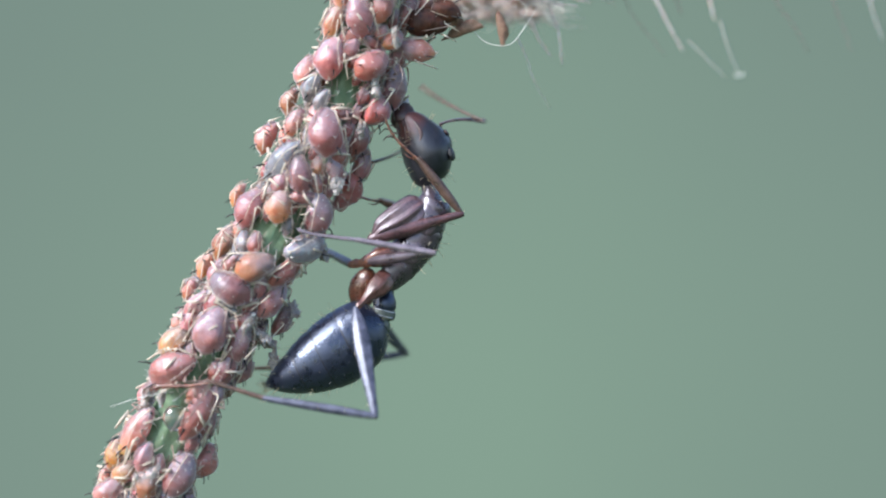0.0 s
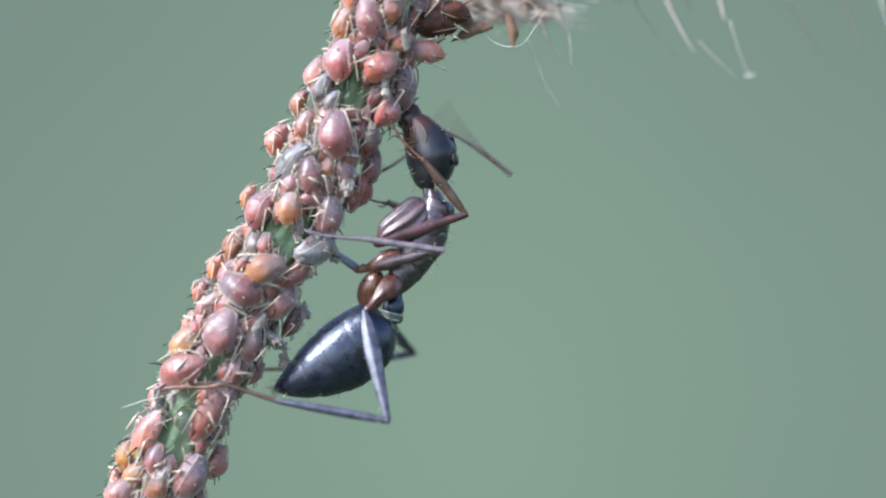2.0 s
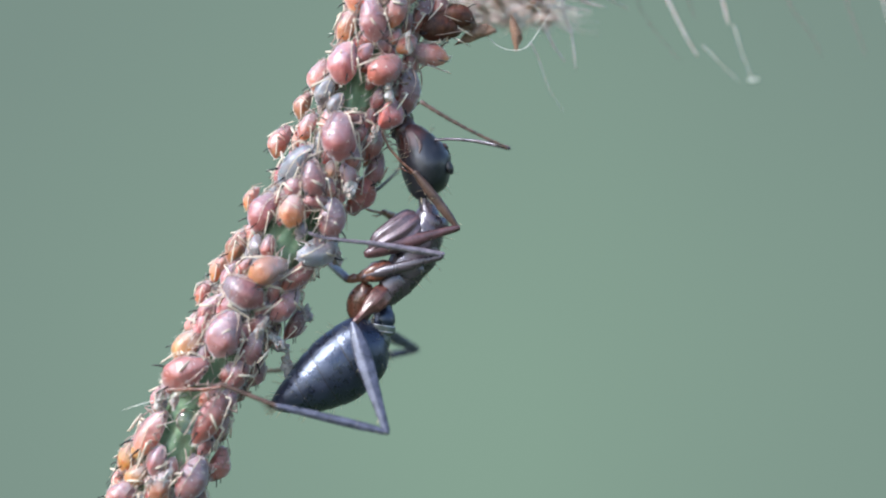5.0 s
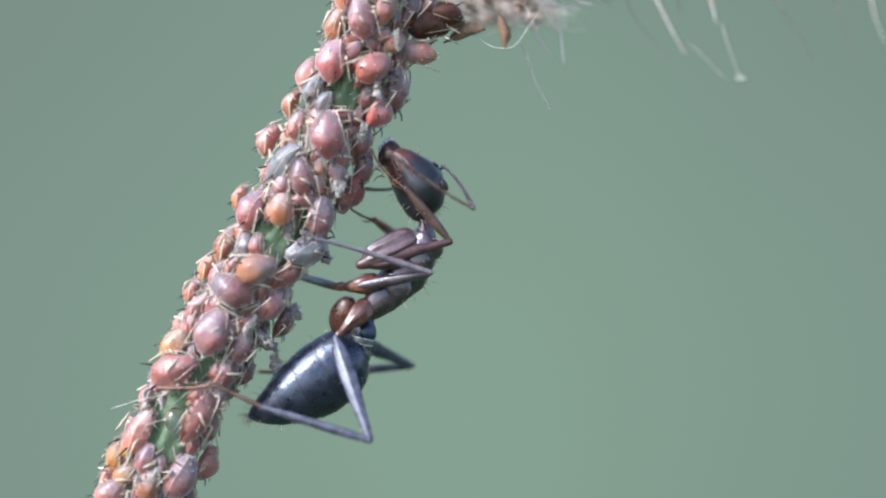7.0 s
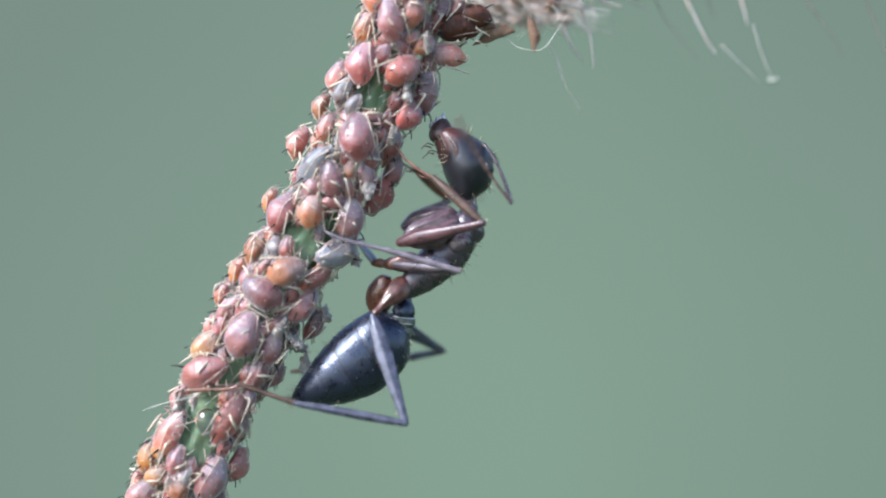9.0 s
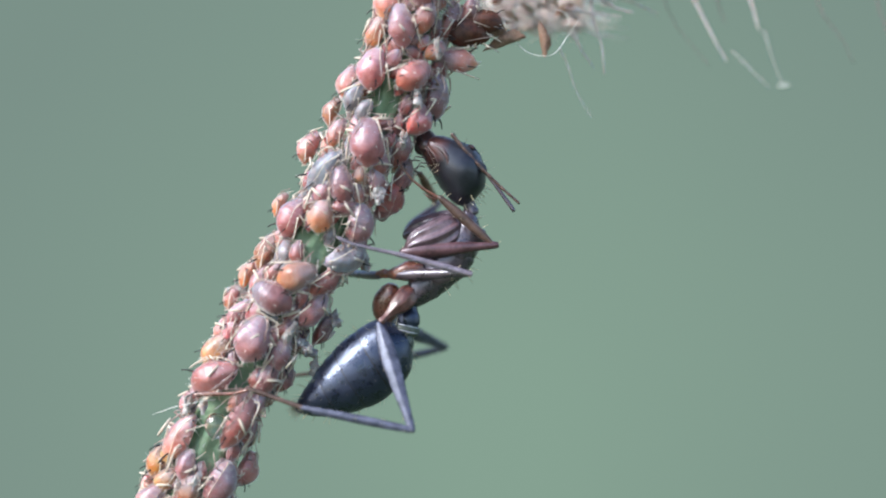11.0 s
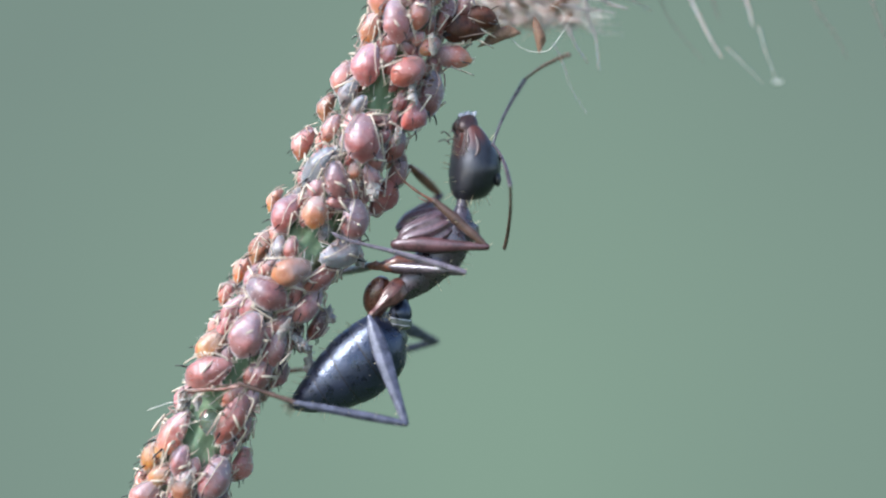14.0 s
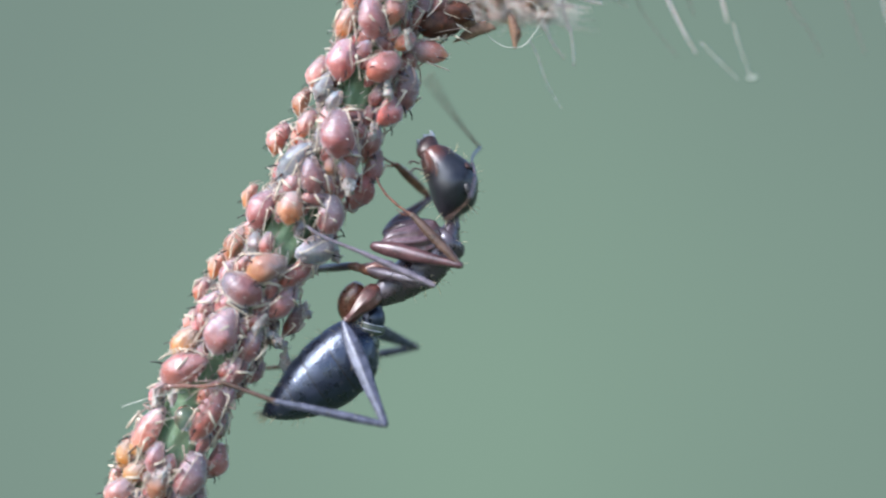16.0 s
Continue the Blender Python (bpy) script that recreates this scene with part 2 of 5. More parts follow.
def smooth_rows(rows, steps=3):
    """Rows in between by a smooth curve through the given ones."""
    out = []
    n = len(rows)
    for i in range(n - 1):
        p = [rows[max(i - 1, 0)], rows[i], rows[i + 1], rows[min(i + 2, n - 1)]]
        for s in range(steps):
            u = s / steps
            out.append([0.5 * (2 * b + (c - a) * u + (2 * a - 5 * b + 4 * c - d) * u * u + (3 * b - a - 3 * c + d) * u ** 3)
                        for a, b, c, d in zip(*p)])
    out.append(list(rows[-1]))
    return out


def tube(bm, points, radii, segs=8):
    """A round tapering tube along points."""
    loops, up = [], Vector((0.13, 0.31, 0.94))
    for i, p in enumerate(points):
        d = (Vector(points[min(i + 1, len(points) - 1)]) - Vector(points[max(i - 1, 0)])).normalized()
        s = d.cross(up)
        s = (s if s.length > 1e-3 else d.cross(Vector((1, 0, 0)))).normalized()
        v = s.cross(d)
        loops.append([bm.verts.new(Vector(p) + (s * math.cos(2 * math.pi * k / segs) + v * math.sin(2 * math.pi * k / segs)) * radii[i]) for k in range(segs)])
    rings(bm, loops)
    return bm


def curve_points(points, steps=6):
    return [Vector(r) for r in smooth_rows([tuple(p) for p in points], steps)]


def bristles(ob_mesh_bm, count, length, radius, rnd, lean=(0, 0, 0), keep=None):
    """Short stiff hairs that stand off a body's skin."""
    bm = bmesh.new()
    faces = [f for f in ob_mesh_bm.faces if keep is None or keep(f.calc_center_median())]
    for _ in range(count):
        f = rnd.choice(faces)
        c = f.calc_center_median()
        d = (f.normal + Vector(lean) + Vector([rnd.uniform(-0.35, 0.35) for _ in range(3)])).normalized()
        ln = length * rnd.uniform(0.6, 1.25)
        tube(bm, [c - d * radius, c + d * ln * 0.6, c + d * ln], [radius, radius * 0.7, radius * 0.15], 4)
    return bm


def span(a, b):
    """The pose that lays +X from a towards b and keeps +Y away from the eye."""
    x = (Vector(b) - Vector(a)).normalized()
    y = Vector((0, 1, 0))
    y = (y - x * y.dot(x))
    y = y.normalized() if y.length > 1e-4 else Vector((0, 0, 1))
    z = x.cross(y)
    m = Matrix((x, y, z)).transposed().to_4x4()
    m.translation = a
    return m


U = 0.01594                             # drawing unit of the ant's outlines, in mm

# ---- setting ----
def setting():
    bm = bmesh.new()
    bmesh.ops.create_grid(bm, x_segments=24, y_segments=24, size=300.0)
    tagged(part("ground", bm, GRASS), "green meadow ground that runs to the horizon", "ground", kind="structure")
    bm = bmesh.new()
    loops = []
    for i in range(33):
        a = radians(-75 + 150 * i / 32)
        loops.append([bm.verts.new((2.0 * math.sin(a), 2.0 * math.cos(a), z)) for z in (0.002, 0.4, 0.8, 1.1)])
    for a, b in zip(loops, loops[1:]):
        for k in range(3):
            bm.faces.new((a[k], a[k + 1], b[k + 1], b[k]))
    # the wall gives off its own light instead of being lit
    tagged(part("backdrop", bm, BACK), "self-lit backdrop of blurred grey-green far foliage", "foliage", kind="structure")


setting()

# ---- stem ----
AXIS = [mm(p) + ORIGIN for p in (
    (-0.625, 0.159, 10.107),
    (-1.103, 0.08, 8.486),
    (-1.69, 0.0, 7.031),
    (-2.248, 0.0, 5.437),
    (-2.838, 0.0, 3.842),
    (-3.571, 0.0, 2.248),
    (-4.401, 0.0, 0.654),
    (-5.325, 0.0, -0.941),
    (-6.234, 0.0, -2.535),
    (-6.999, 0.0, -4.129),
    (-7.797, 0.0, -5.724),
    (-8.514, 0.0, -7.159),
    (-9.311, 0.0, -8.753),
    (-10.268, 0.0, -10.826),
)]
SPINE = curve_points(AXIS, 8)
STEM_R = 0.00068


def stem_at(z):
    """Centre, direction and across-vector of the stem at a height."""
    i = max(0, min(len(SPINE) - 2, next((k for k in range(len(SPINE) - 1) if SPINE[k].z >= z >= SPINE[k + 1].z), 0)))
    a, b = SPINE[i], SPINE[i + 1]
    u = (a.z - z) / max(a.z - b.z, 1e-9)
    d = (a - b).normalized()
    return a.lerp(b, u), d, Vector((d.z, 0, -d.x)).normalized()


def plant():
    root = tagged(new("plant_stem"), "green ribbed plant stem crowded with aphids", "plant")
    root.location = (AXIS[-1].x, 0, 0)
    base = root.location.copy()
    bm = bmesh.new()
    pts = [p - base for p in SPINE] + [Vector((-0.03, 0, 0.33)) , Vector((-0.012, 0, 0.15)), Vector((0, 0, 0.0))]
    loops = []
    for i, p in enumerate(pts):
        d = (pts[min(i + 1, len(pts) - 1)] - pts[max(i - 1, 0)]).normalized()
        s = Vector((-d.z, 0, d.x)).normalized()
        v = d.cross(s)
        r = STEM_R * (0.85 + 0.35 * i / len(pts))
        loops.append([bm.verts.new(p + (s * math.cos(a) + v * math.sin(a)) * r * (1 + 0.07 * math.cos(8 * a)))
                      for a in [2 * math.pi * k / 40 for k in range(40)]])
    rings(bm, loops)
    part("stem", bm, STEM, root)
    # side branch of the seed head, bowed over
    bm = bmesh.new()
    path = curve_points([mm(p) + ORIGIN - base for p in (
        (-1.499, 0.0, 7.589),
        (-0.705, 0.159, 7.785),
        (0.419, 0.399, 7.919),
        (1.901, 0.957, 8.014),
        (4.025, 2.392, 8.288),
        (7.433, 4.145, 8.952),
        (11.326, 5.261, 9.395),
        (15.184, 5.74, 9.323),
    )], 6)
    tube(bm, path, [0.0005 - 0.0003 * i / len(path) for i in range(len(path))], 12)
    part("branch", bm, STEM, root)
    return root


PLANT = plant()

# ---- ant ----
K = U * 0.001
HUB = mm((-1.339, 0.0, -1.132))              # rear of the ant's trunk at rest
RND = random.Random(7)


def limb(name, rows, mat, parent, label="", segs=12, spines=0, flute=0.0):
    """A leg piece along +X in drawing units, with a few stiff spines."""
    bm = loft(smooth_rows(rows, 3), 24 if flute else segs, K, rough=0.05, seed=len(name) * 1.7, flute=flute, folds=6)
    if spines:
        bm.normal_update()
        hair = bristles(bm, spines, 6 * K, 0.55 * K, RND, lean=(0.9, 0, 0))
        ob = part(name, bm, mat, parent, label)
        tagged(part("spine_fringe", hair, HAIR, ob, "fine golden spines"), kind="stuff")
        return ob
    return part(name, bm, mat, parent, label)


def antenna(parent, label=""):
    scape = limb("antenna_scape", [(0, 0, 3.5, 3.5), (6, 1, 2.4, 2.4), (22, 3.5, 2.4, 2.4), (50, 5.5, 2.6, 2.6), (85, 5.5, 3.1, 3.1), (120, 3, 3.5, 3.5), (144, 0.8, 3.8, 3.8), (150, 0, 2.2, 2.2)], MATTE, parent, label)
    beads = []
    for i in range(11):                  # beaded segments
        r = 2.3 + 0.12 * i
        for dx, k in ((0, 0.75), (3, 1.0), (12, 1.12), (15, 0.8)):
            x = i * 15.5 + dx
            beads.append((x, -0.0006 * x * x, r * k, r * k))
    bm = loft(beads, 8, K)
    fun = part("antenna_funiculus", bm, BROWN, parent)
    return scape, fun


def build_ant():
    ant = tagged(new("ant"), "glossy black carpenter ant with reddish coxae tending aphids", "ant")
    ant.location = ORIGIN + HUB
    p = {}
    # head
    rows = smooth_rows([(0, -4, 11, 12), (7, -13, 27, 27), (22, -17, 37, 41), (52, -22, 44, 52), (82, -21, 41, 47), (106, -14, 32, 39), (122, -8, 25, 31), (131, -5, 18, 24), (135, -4, 10, 14)], 4)
    bm = loft(rows, 32, K, rough=0.02)
    bm.normal_update()
    hair = bristles(bm, 70, 17 * K, 0.55 * K, RND, keep=lambda c: c.y > -30 * K and c.x < 110 * K)

    def cheek(x, z, lift=0.0):           # a point on the skin of the near cheek
        near = min(rows, key=lambda q: abs(q[0] - x))
        a = math.asin(max(-0.97, min(0.97, (z + 10) / 40))) + radians(40)
        return Vector((x, -(near[3] + lift) * math.cos(a), near[1] + (near[2] + lift) * math.sin(a))) * K
    head = p["head"] = part("head", bm, HEAD, ant, "glossy black rounded head")
    tagged(part("hair_coat", hair, HAIR, head, "sparse pale golden hairs"), kind="stuff")
    for s in (-1, 1):
        bm = loft([(-12, 0, 3, 2), (-8, 0, 8, 5), (0, 0, 10, 6.5), (8, 0, 8, 5), (12, 0, 3, 2)], 14, K)
        bmesh.ops.transform(bm, matrix=Matrix.Translation(Vector((39, s * 40, -47)) * K) @ pose(0, 0, 0, s * -50, 0, 0), verts=bm.verts)
        part("eye", bm, EYE_MAT, head, "dull black compound eye")
        bm = loft(smooth_rows([(-4, 0, 12, 8), (6, 1, 20, 13), (18, 0, 20, 12), (29, -3, 16, 9), (36, -8, 9, 5)], 3), 14, K, rough=0.05, seed=3.0)
        bite = Matrix.Translation(Vector((119, s * 14, 0)) * K) @ pose(0, 0, 0, 0, 0, -s * 24)
        bmesh.ops.transform(bm, matrix=bite, verts=bm.verts)
        part("mandible", bm, JAW, head, "dark red glossy triangular mandible")
        for k in range(5):               # teeth along the biting edge
            q = Vector((28 + 3.0 * k - 0.48 * k * k, -s * 1.5, 13 - 6.6 * k))
            z = (1.0, 0.7, 1.15, 0.75, 1.3)[k]
            bm = tube(bmesh.new(), [q * K, (q + Vector((6.0, -s * 0.5, -0.6))) * K, (q + Vector((11.0 * z, -s * 2.0, -1.6))) * K], [4.4 * z * K, 3.4 * z * K, 0.8 * K], 7)
            bmesh.ops.transform(bm, matrix=bite, verts=bm.verts)
            part("tooth", bm, HORN, head, "pale bluish horny tooth")
    # mouthparts folded against the near cheek
    for name, ends, wide, mat, label in (
            ("maxilla", ((128, 10), (112, 14), (92, 18), (76, 20)), (4, 8, 7, 3), JAW, "red-brown mouth lobe"),
            ("maxilla", ((126, -8), (110, -6), (96, -2), (80, 4)), (3, 7, 8, 3), JAW, "dark red mouth lobe"),
            ("labium", ((122, 2), (108, 3), (90, 8), (70, 14)), (3, 5, 4, 2), JAW, "ribbed reddish lower lip"),
            ("cheek_plate", ((118, -24), (104, -26), (88, -22), (76, -14)), (2, 9, 8, 3), JAW, "dark red cheek plate")):
        bm = bmesh.new()
        tube(bm, curve_points([cheek(x, z, -0.42 * w) for (x, z), w in zip(ends, wide)], 4), [0.62 * r[0] * K for r in smooth_rows([(w,) for w in wide], 4)], 10)
        part(name, bm, mat, head, label)
    for ends in (((116, 20), (106, 17), (96, 20), (86, 21)), ((124, 0), (116, -4), (112, 4))):
        bm = bmesh.new()
        pts = curve_points([cheek(x, z, 1.8) for x, z in ends], 4)
        tube(bm, pts, [(1.15 + 0.35 * math.sin(2.1 * i)) * K for i in range(len(pts))], 6)
        part("palp", bm, PALP, head, "thin jointed pinkish mouth feeler")
    for s in (-1, 1):
        for k in range(2):
            bm = bmesh.new()
            tube(bm, curve_points([Vector(q) * K for q in ((112 - 12 * k, s * 12, 24), (120 - 14 * k, s * 15, 34), (116 - 16 * k, s * 16, 42 + 4 * k))], 3), [1.3 * K, 1.3 * K, 1.2 * K, 1.1 * K, 1.0 * K, 0.9 * K, 0.5 * K], 5)
            part("palp", bm, PALP, head, "thin pale mouth feeler")
    bm = loft(smooth_rows([(0, 0, 4, 10), (14, 0, 8, 20), (32, 2, 7, 19), (42, 4, 3, 12)], 3), 16, K)
    bmesh.ops.transform(bm, matrix=Matrix.Translation(Vector((96, 0, -42)) * K) @ pose(0, 0, 0, 0, -30, 0), verts=bm.verts)
    part("clypeus", bm, JAW, head, "dark red-brown face plate")
    for s in (-1, 1):                    # frontal ridges between the antennae
        bm = bmesh.new()
        pts = curve_points([Vector(q) * K for q in ((54, s * 17, -64), (72, s * 19, -62), (90, s * 17, -53), (104, s * 16, -44))], 4)
        tube(bm, pts, [(0.8 + 1.5 * math.sin(math.pi * i / (len(pts) - 1))) * K for i in range(len(pts))], 8)
        part("frontal_ridge", bm, HEAD, head, "low black ridge on the face")
        bm = loft(smooth_rows([(0, 0, 3, 3), (1.5, 0, 6.5, 6.5), (4, 0, 6, 6), (5, 0, 3.5, 3.5)], 2), 14, K)
        bmesh.ops.transform(bm, matrix=span(Vector((78, s * 25, -56)) * K, Vector((84, s * 34, -70)) * K), verts=bm.verts)
        part("antenna_socket", bm, JAW, head, "dark red antenna socket")
    bm = loft(smooth_rows([(-24, 3, 9, 9), (-18, 2, 12, 12), (-8, 0, 11, 11), (2, -3, 12, 12), (10, -6, 10, 10)], 3), 16, K)
    part("neck", bm, MATTE, head, "dark slender neck")
    # trunk
    rows = smooth_rows([(-4, 4, 9, 10), (4, 3, 18, 18), (38, -4, 32, 26), (62, -10, 35, 27), (90, -18, 39, 30), (112, -23, 32, 29), (134, -23, 33, 32), (154, -21, 29, 30), (170, -18, 23, 24), (183, -13, 17, 17), (190, -9, 12, 12), (193, -7, 7, 7)], 4)
    bm = loft(rows, 30, K, rough=0.06)
    bm.normal_update()
    hair = bristles(bm, 22, 20 * K, 0.6 * K, RND, keep=lambda c: c.z < -20 * K)
    trunk = p["trunk"] = part("mesosoma", bm, MATTE, ant, "dark brown-black trunk with fine grooves")
    tagged(part("hair_coat", hair, HAIR, trunk, "sparse pale golden hairs"), kind="stuff")
    for x in (112, 158):             # plates between the sutures
        bm = loft(smooth_rows([(x - 20, -18, 24, 22), (x - 12, -24, 31, 28), (x + 6, -25, 33, 29), (x + 18, -22, 27, 25)], 3), 22, K * 0.995)
        part("trunk_plate", bm, MATTE, trunk)
    for s in (-1, 1):                    # side plates, proud of the flank
        for x, z, ln, hi, wd, tilt in ((34, 2, 52, 20, 26, 8), (74, -14, 44, 27, 29, 14), (128, -24, 40, 22, 31, -10), (20, 12, 26, 12, 20, -24)):
            bm = loft(smooth_rows([(-0.5 * ln, 0, 0.25 * hi, 4), (-0.40 * ln, 0, 0.62 * hi, 7), (-0.1 * ln, 1, hi * 0.95, 8.5), (0.2 * ln, 0, hi, 8), (0.42 * ln, 0, 0.6 * hi, 6.5), (0.5 * ln, 0, 0.2 * hi, 4)], 3), 20, K, rough=0.08, seed=x)
            bmesh.ops.transform(bm, matrix=Matrix.Translation(Vector((x, s * (wd - 6), z)) * K) @ pose(0, 0, 0, s * 8, tilt, 0), verts=bm.verts)
            part("side_plate", bm, MATTE, trunk)
    for s in (-1, 1):
        bm = loft(smooth_rows([(0, 0, 9, 8), (14, 2, 23, 16), (46, 4, 27, 19), (82, 0, 20, 15), (100, 0, 9, 9), (106, 0, 3, 4)], 4), 40, K, flute=0.16, folds=8)
        p[("near" if s < 0 else "far") + "_front_coxa"] = part("front_coxa", bm, COXA, ant, "purplish brown ridged front coxa")
        a, b = Vector((64, s * 18, 14)), Vector((30, s * 24, 54))
        bm = loft(smooth_rows([(0, 0, 9, 9), (12, 0, 16, 15), (30, 0, 17, 16), (46, 0, 12, 12), (56, 0, 5, 6)], 3), 30, K, rough=0.10, flute=0.05, folds=5)
        bmesh.ops.transform(bm, matrix=span(a * K, b * K), verts=bm.verts)
        part("middle_coxa", bm, RED, trunk, "reddish middle coxa")
    bm = loft(smooth_rows([(0, 0, 8, 8), (8, 0, 12, 11), (18, 1, 9, 9), (24, 1, 7, 7), (29, 0, 8.5, 8), (38, 0, 7, 7), (46, 0, 4, 4)], 3), 24, K, rough=0.14, flute=0.08)
    bmesh.ops.transform(bm, matrix=span(Vector((36, 6, 46)) * K, Vector((16, 12, 78)) * K), verts=bm.verts)
    part("middle_trochanter", bm, FOOT, trunk, "orange-brown leg joint with pale glints")
    # waist and gaster
    bm = loft(smooth_rows([(0, 0, 8, 9), (10, 0, 10, 10), (18, -1, 16, 15), (26, -2, 20, 18), (34, -2, 21, 18), (41, -2, 17, 16), (48, -1, 12, 12), (58, 0, 10, 10), (68, 0, 9, 9)], 4), 20, K)
    scale = p["petiole"] = part("petiole", bm, BLACK, ant, "small black upright waist scale")
    bm = loft(smooth_rows([(36, -1, 15, 14), (40, 0, 20, 18), (48, 1, 21, 18.5), (54, 1, 19, 17), (58, 0, 12, 12)], 3), 22, K)
    part("membrane", bm, PALE_GREEN, scale, "pale greenish joint membrane")
    for x, w in ((40, 21.0), (50, 21.3)):
        bm = loft([(x - 0.8, 0.5, w - 1.0, w - 2.2), (x, 0.5, w, w - 1.4), (x + 0.8, 0.5, w - 1.0, w - 2.2)], 28, K, close=False)
        part("rim", bm, HORN, scale, "thin pale ring at the joint")
    shape = smooth_rows([(-8, 0, 9, 9), (0, 0, 27, 26), (22, 1, 54, 44), (55, 5.5, 62.5, 50), (90, 9, 64, 52), (125, 11, 58, 51), (160, 12, 47, 47), (190, 12, 33, 38), (212, 10, 21, 26), (226, 8, 10, 13), (233, 7, 3, 4)], 6)
    bm = loft([(x, zc, rz * 0.975, ry * 0.975) for x, zc, rz, ry in shape], 32, K)
    bm.normal_update()
    hair = bristles(bm, 170, 17 * K, 0.5 * K, RND, lean=(0.7, 0, 0), keep=lambda c: c.y > -30 * K)
    gaster = p["gaster"] = part("gaster", bm, BLACK, ant, "large glossy black pointed abdomen")
    tagged(part("hair_coat", hair, HAIR, gaster, "pale golden hairs"), kind="stuff")
    for x0, x1 in ((-8, 68), (68, 120), (120, 166), (166, 204), (204, 234)):   # plates that meet in fine grooves
        r = [q for q in shape if x0 < q[0] < x1]
        near, far = min(shape, key=lambda q: abs(q[0] - x0)), min(shape, key=lambda q: abs(q[0] - x1))
        r = [near] + [q for q in r if near[0] < q[0] < far[0]] + [far]
        flare = []                       # each plate swells towards its hind edge and then tucks under
        for x, zc, rz, ry in r:
            u = (x - near[0]) / (far[0] - near[0])
            k = 0.984 + 0.030 * u ** 0.7 - 0.018 * max(0.0, (u - 0.86) / 0.14) ** 2
            flare.append((x, zc, rz * k, ry * k))
        part("tergite", loft(flare, 36, K, close=False, rough=0.012, seed=x0 * 0.7), BLACK, gaster)
        if x1 < 200:                     # thin pale hind edge
            e = far
            part("rim", loft([(e[0] - 1.8, e[1], e[2] * 0.998, e[3] * 0.998), (e[0] - 0.6, e[1], e[2] * 1.004, e[3] * 1.004), (e[0] + 0.8, e[1], e[2] * 0.992, e[3] * 0.992)], 36, K, close=False), RIM, gaster, "thin greyish hind edge")
    dust = bmesh.new()
    for _ in range(70):                  # specks of dust on the gloss
        x, zc, rz, ry = RND.choice(shape[8:-8])
        a = radians(RND.uniform(-70, 80))
        c = Vector((x, -ry * math.cos(a) * 1.003, zc - rz * math.sin(a) * 1.003))
        v = [dust.verts.new((c + Vector([RND.gauss(0, 1) for _ in range(3)]) * RND.uniform(0.35, 0.95)) * K) for _ in range(4)]
        for f in ((0, 1, 2), (0, 3, 1), (1, 3, 2), (0, 2, 3)):
            dust.faces.new([v[k] for k in f])
    tagged(part("dust", dust, HUSK, gaster, "tiny pale dust specks", smooth=False), kind="stuff")
    bm = loft(smooth_rows([(-12, 1, 9, 9), (-9, 2, 15, 14), (-3, 4, 19, 18), (2, 5, 17, 16)], 3), 20, K)
    part("membrane", bm, PALE_GREEN, gaster, "pale greenish joint membrane")
    # legs: near (-1) and far (+1)
    for s, side in ((-1, "near"), (1, "far")):
        p[side + "_front_femur"] = limb("front_femur", [(-4, 0, 4, 4), (4, 0, 9, 9), (38, 1, 14, 11), (80, 0, 13, 10), (130, 0, 8.0, 7.5), (162, 0, 6.5, 6), (170, 0, 4, 4)], FEMUR, ant, spines=6)
        # far shin gets the brighter foot orange: light through it, put into the colour
        t = p[side + "_front_tibia"] = limb("front_tibia", [(-3, 0, 3.5, 3.5), (4, 0, 4.4, 4.2), (24, 0, 7.4, 6.0), (60, 0, 8.8, 6.8), (96, 0, 7.8, 6.2), (114, 0, 5.6, 5.0), (121, 0, 5.4, 4.8), (125, 0, 3.0, 3.0)], BROWN if s < 0 else FOOT, ant, spines=5)
        bm = loft(smooth_rows([(116, 0, 2.6, 2.6), (122, 1, 3.2, 3.0), (134, 4, 2.5, 2.3), (150, 7, 2.2, 2.0), (154, 7.5, 2.7, 2.5), (176, 9, 1.9, 1.8), (180, 9, 2.3, 2.2), (198, 6, 1.9, 1.8), (208, 3, 2.5, 2.3), (215, 0, 1.0, 1.0)], 3), 8, K)
        part("tarsus", bm, FOOT, t, "reddish jointed foot")
        bm = bmesh.new()
        tube(bm, [Vector((124, 0, 5)) * K, Vector((136, -s * 2, 12)) * K, Vector((150, -s * 2, 14)) * K], [2.2 * K, 1.6 * K, 0.3 * K], 6)
        part("spur", bm, RED, t, "pale comb spur")
        p[side + "_middle_femur"] = limb("middle_femur", [(-4, 0, 4, 4), (4, 0, 7, 7), (36, 0, 9.5 if s < 0 else 8, 8), (90, 0, 8.5 if s < 0 else 7, 7), (134, 0, 6.5, 5.5), (145, 0, 4, 4)], MATTE, ant, spines=5)
        t = p[side + "_middle_tibia"] = limb("middle_tibia", [(-3, 0, 4, 4), (6, 0, 5, 4.8), (60, 0, 5.8, 5), (120, 0, 4.6, 4.2), (136, 0, 3.6, 3.4)], LILAC, ant, spines=7)
        bm = loft(smooth_rows([(132, 0, 3.6, 3.4), (170, 2, 3.2, 3), (205, 3, 2.8, 2.6), (228, 0, 3, 2.6), (236, -2, 1.2, 1.2)] if s < 0 else [(132, 0, 3.6, 3.4), (146, 1, 3, 3), (160, 0, 2.8, 2.6), (168, -2, 1.2, 1.2)], 3), 8, K)
        part("tarsus", bm, LILAC, t, "thin lilac-brown foot")
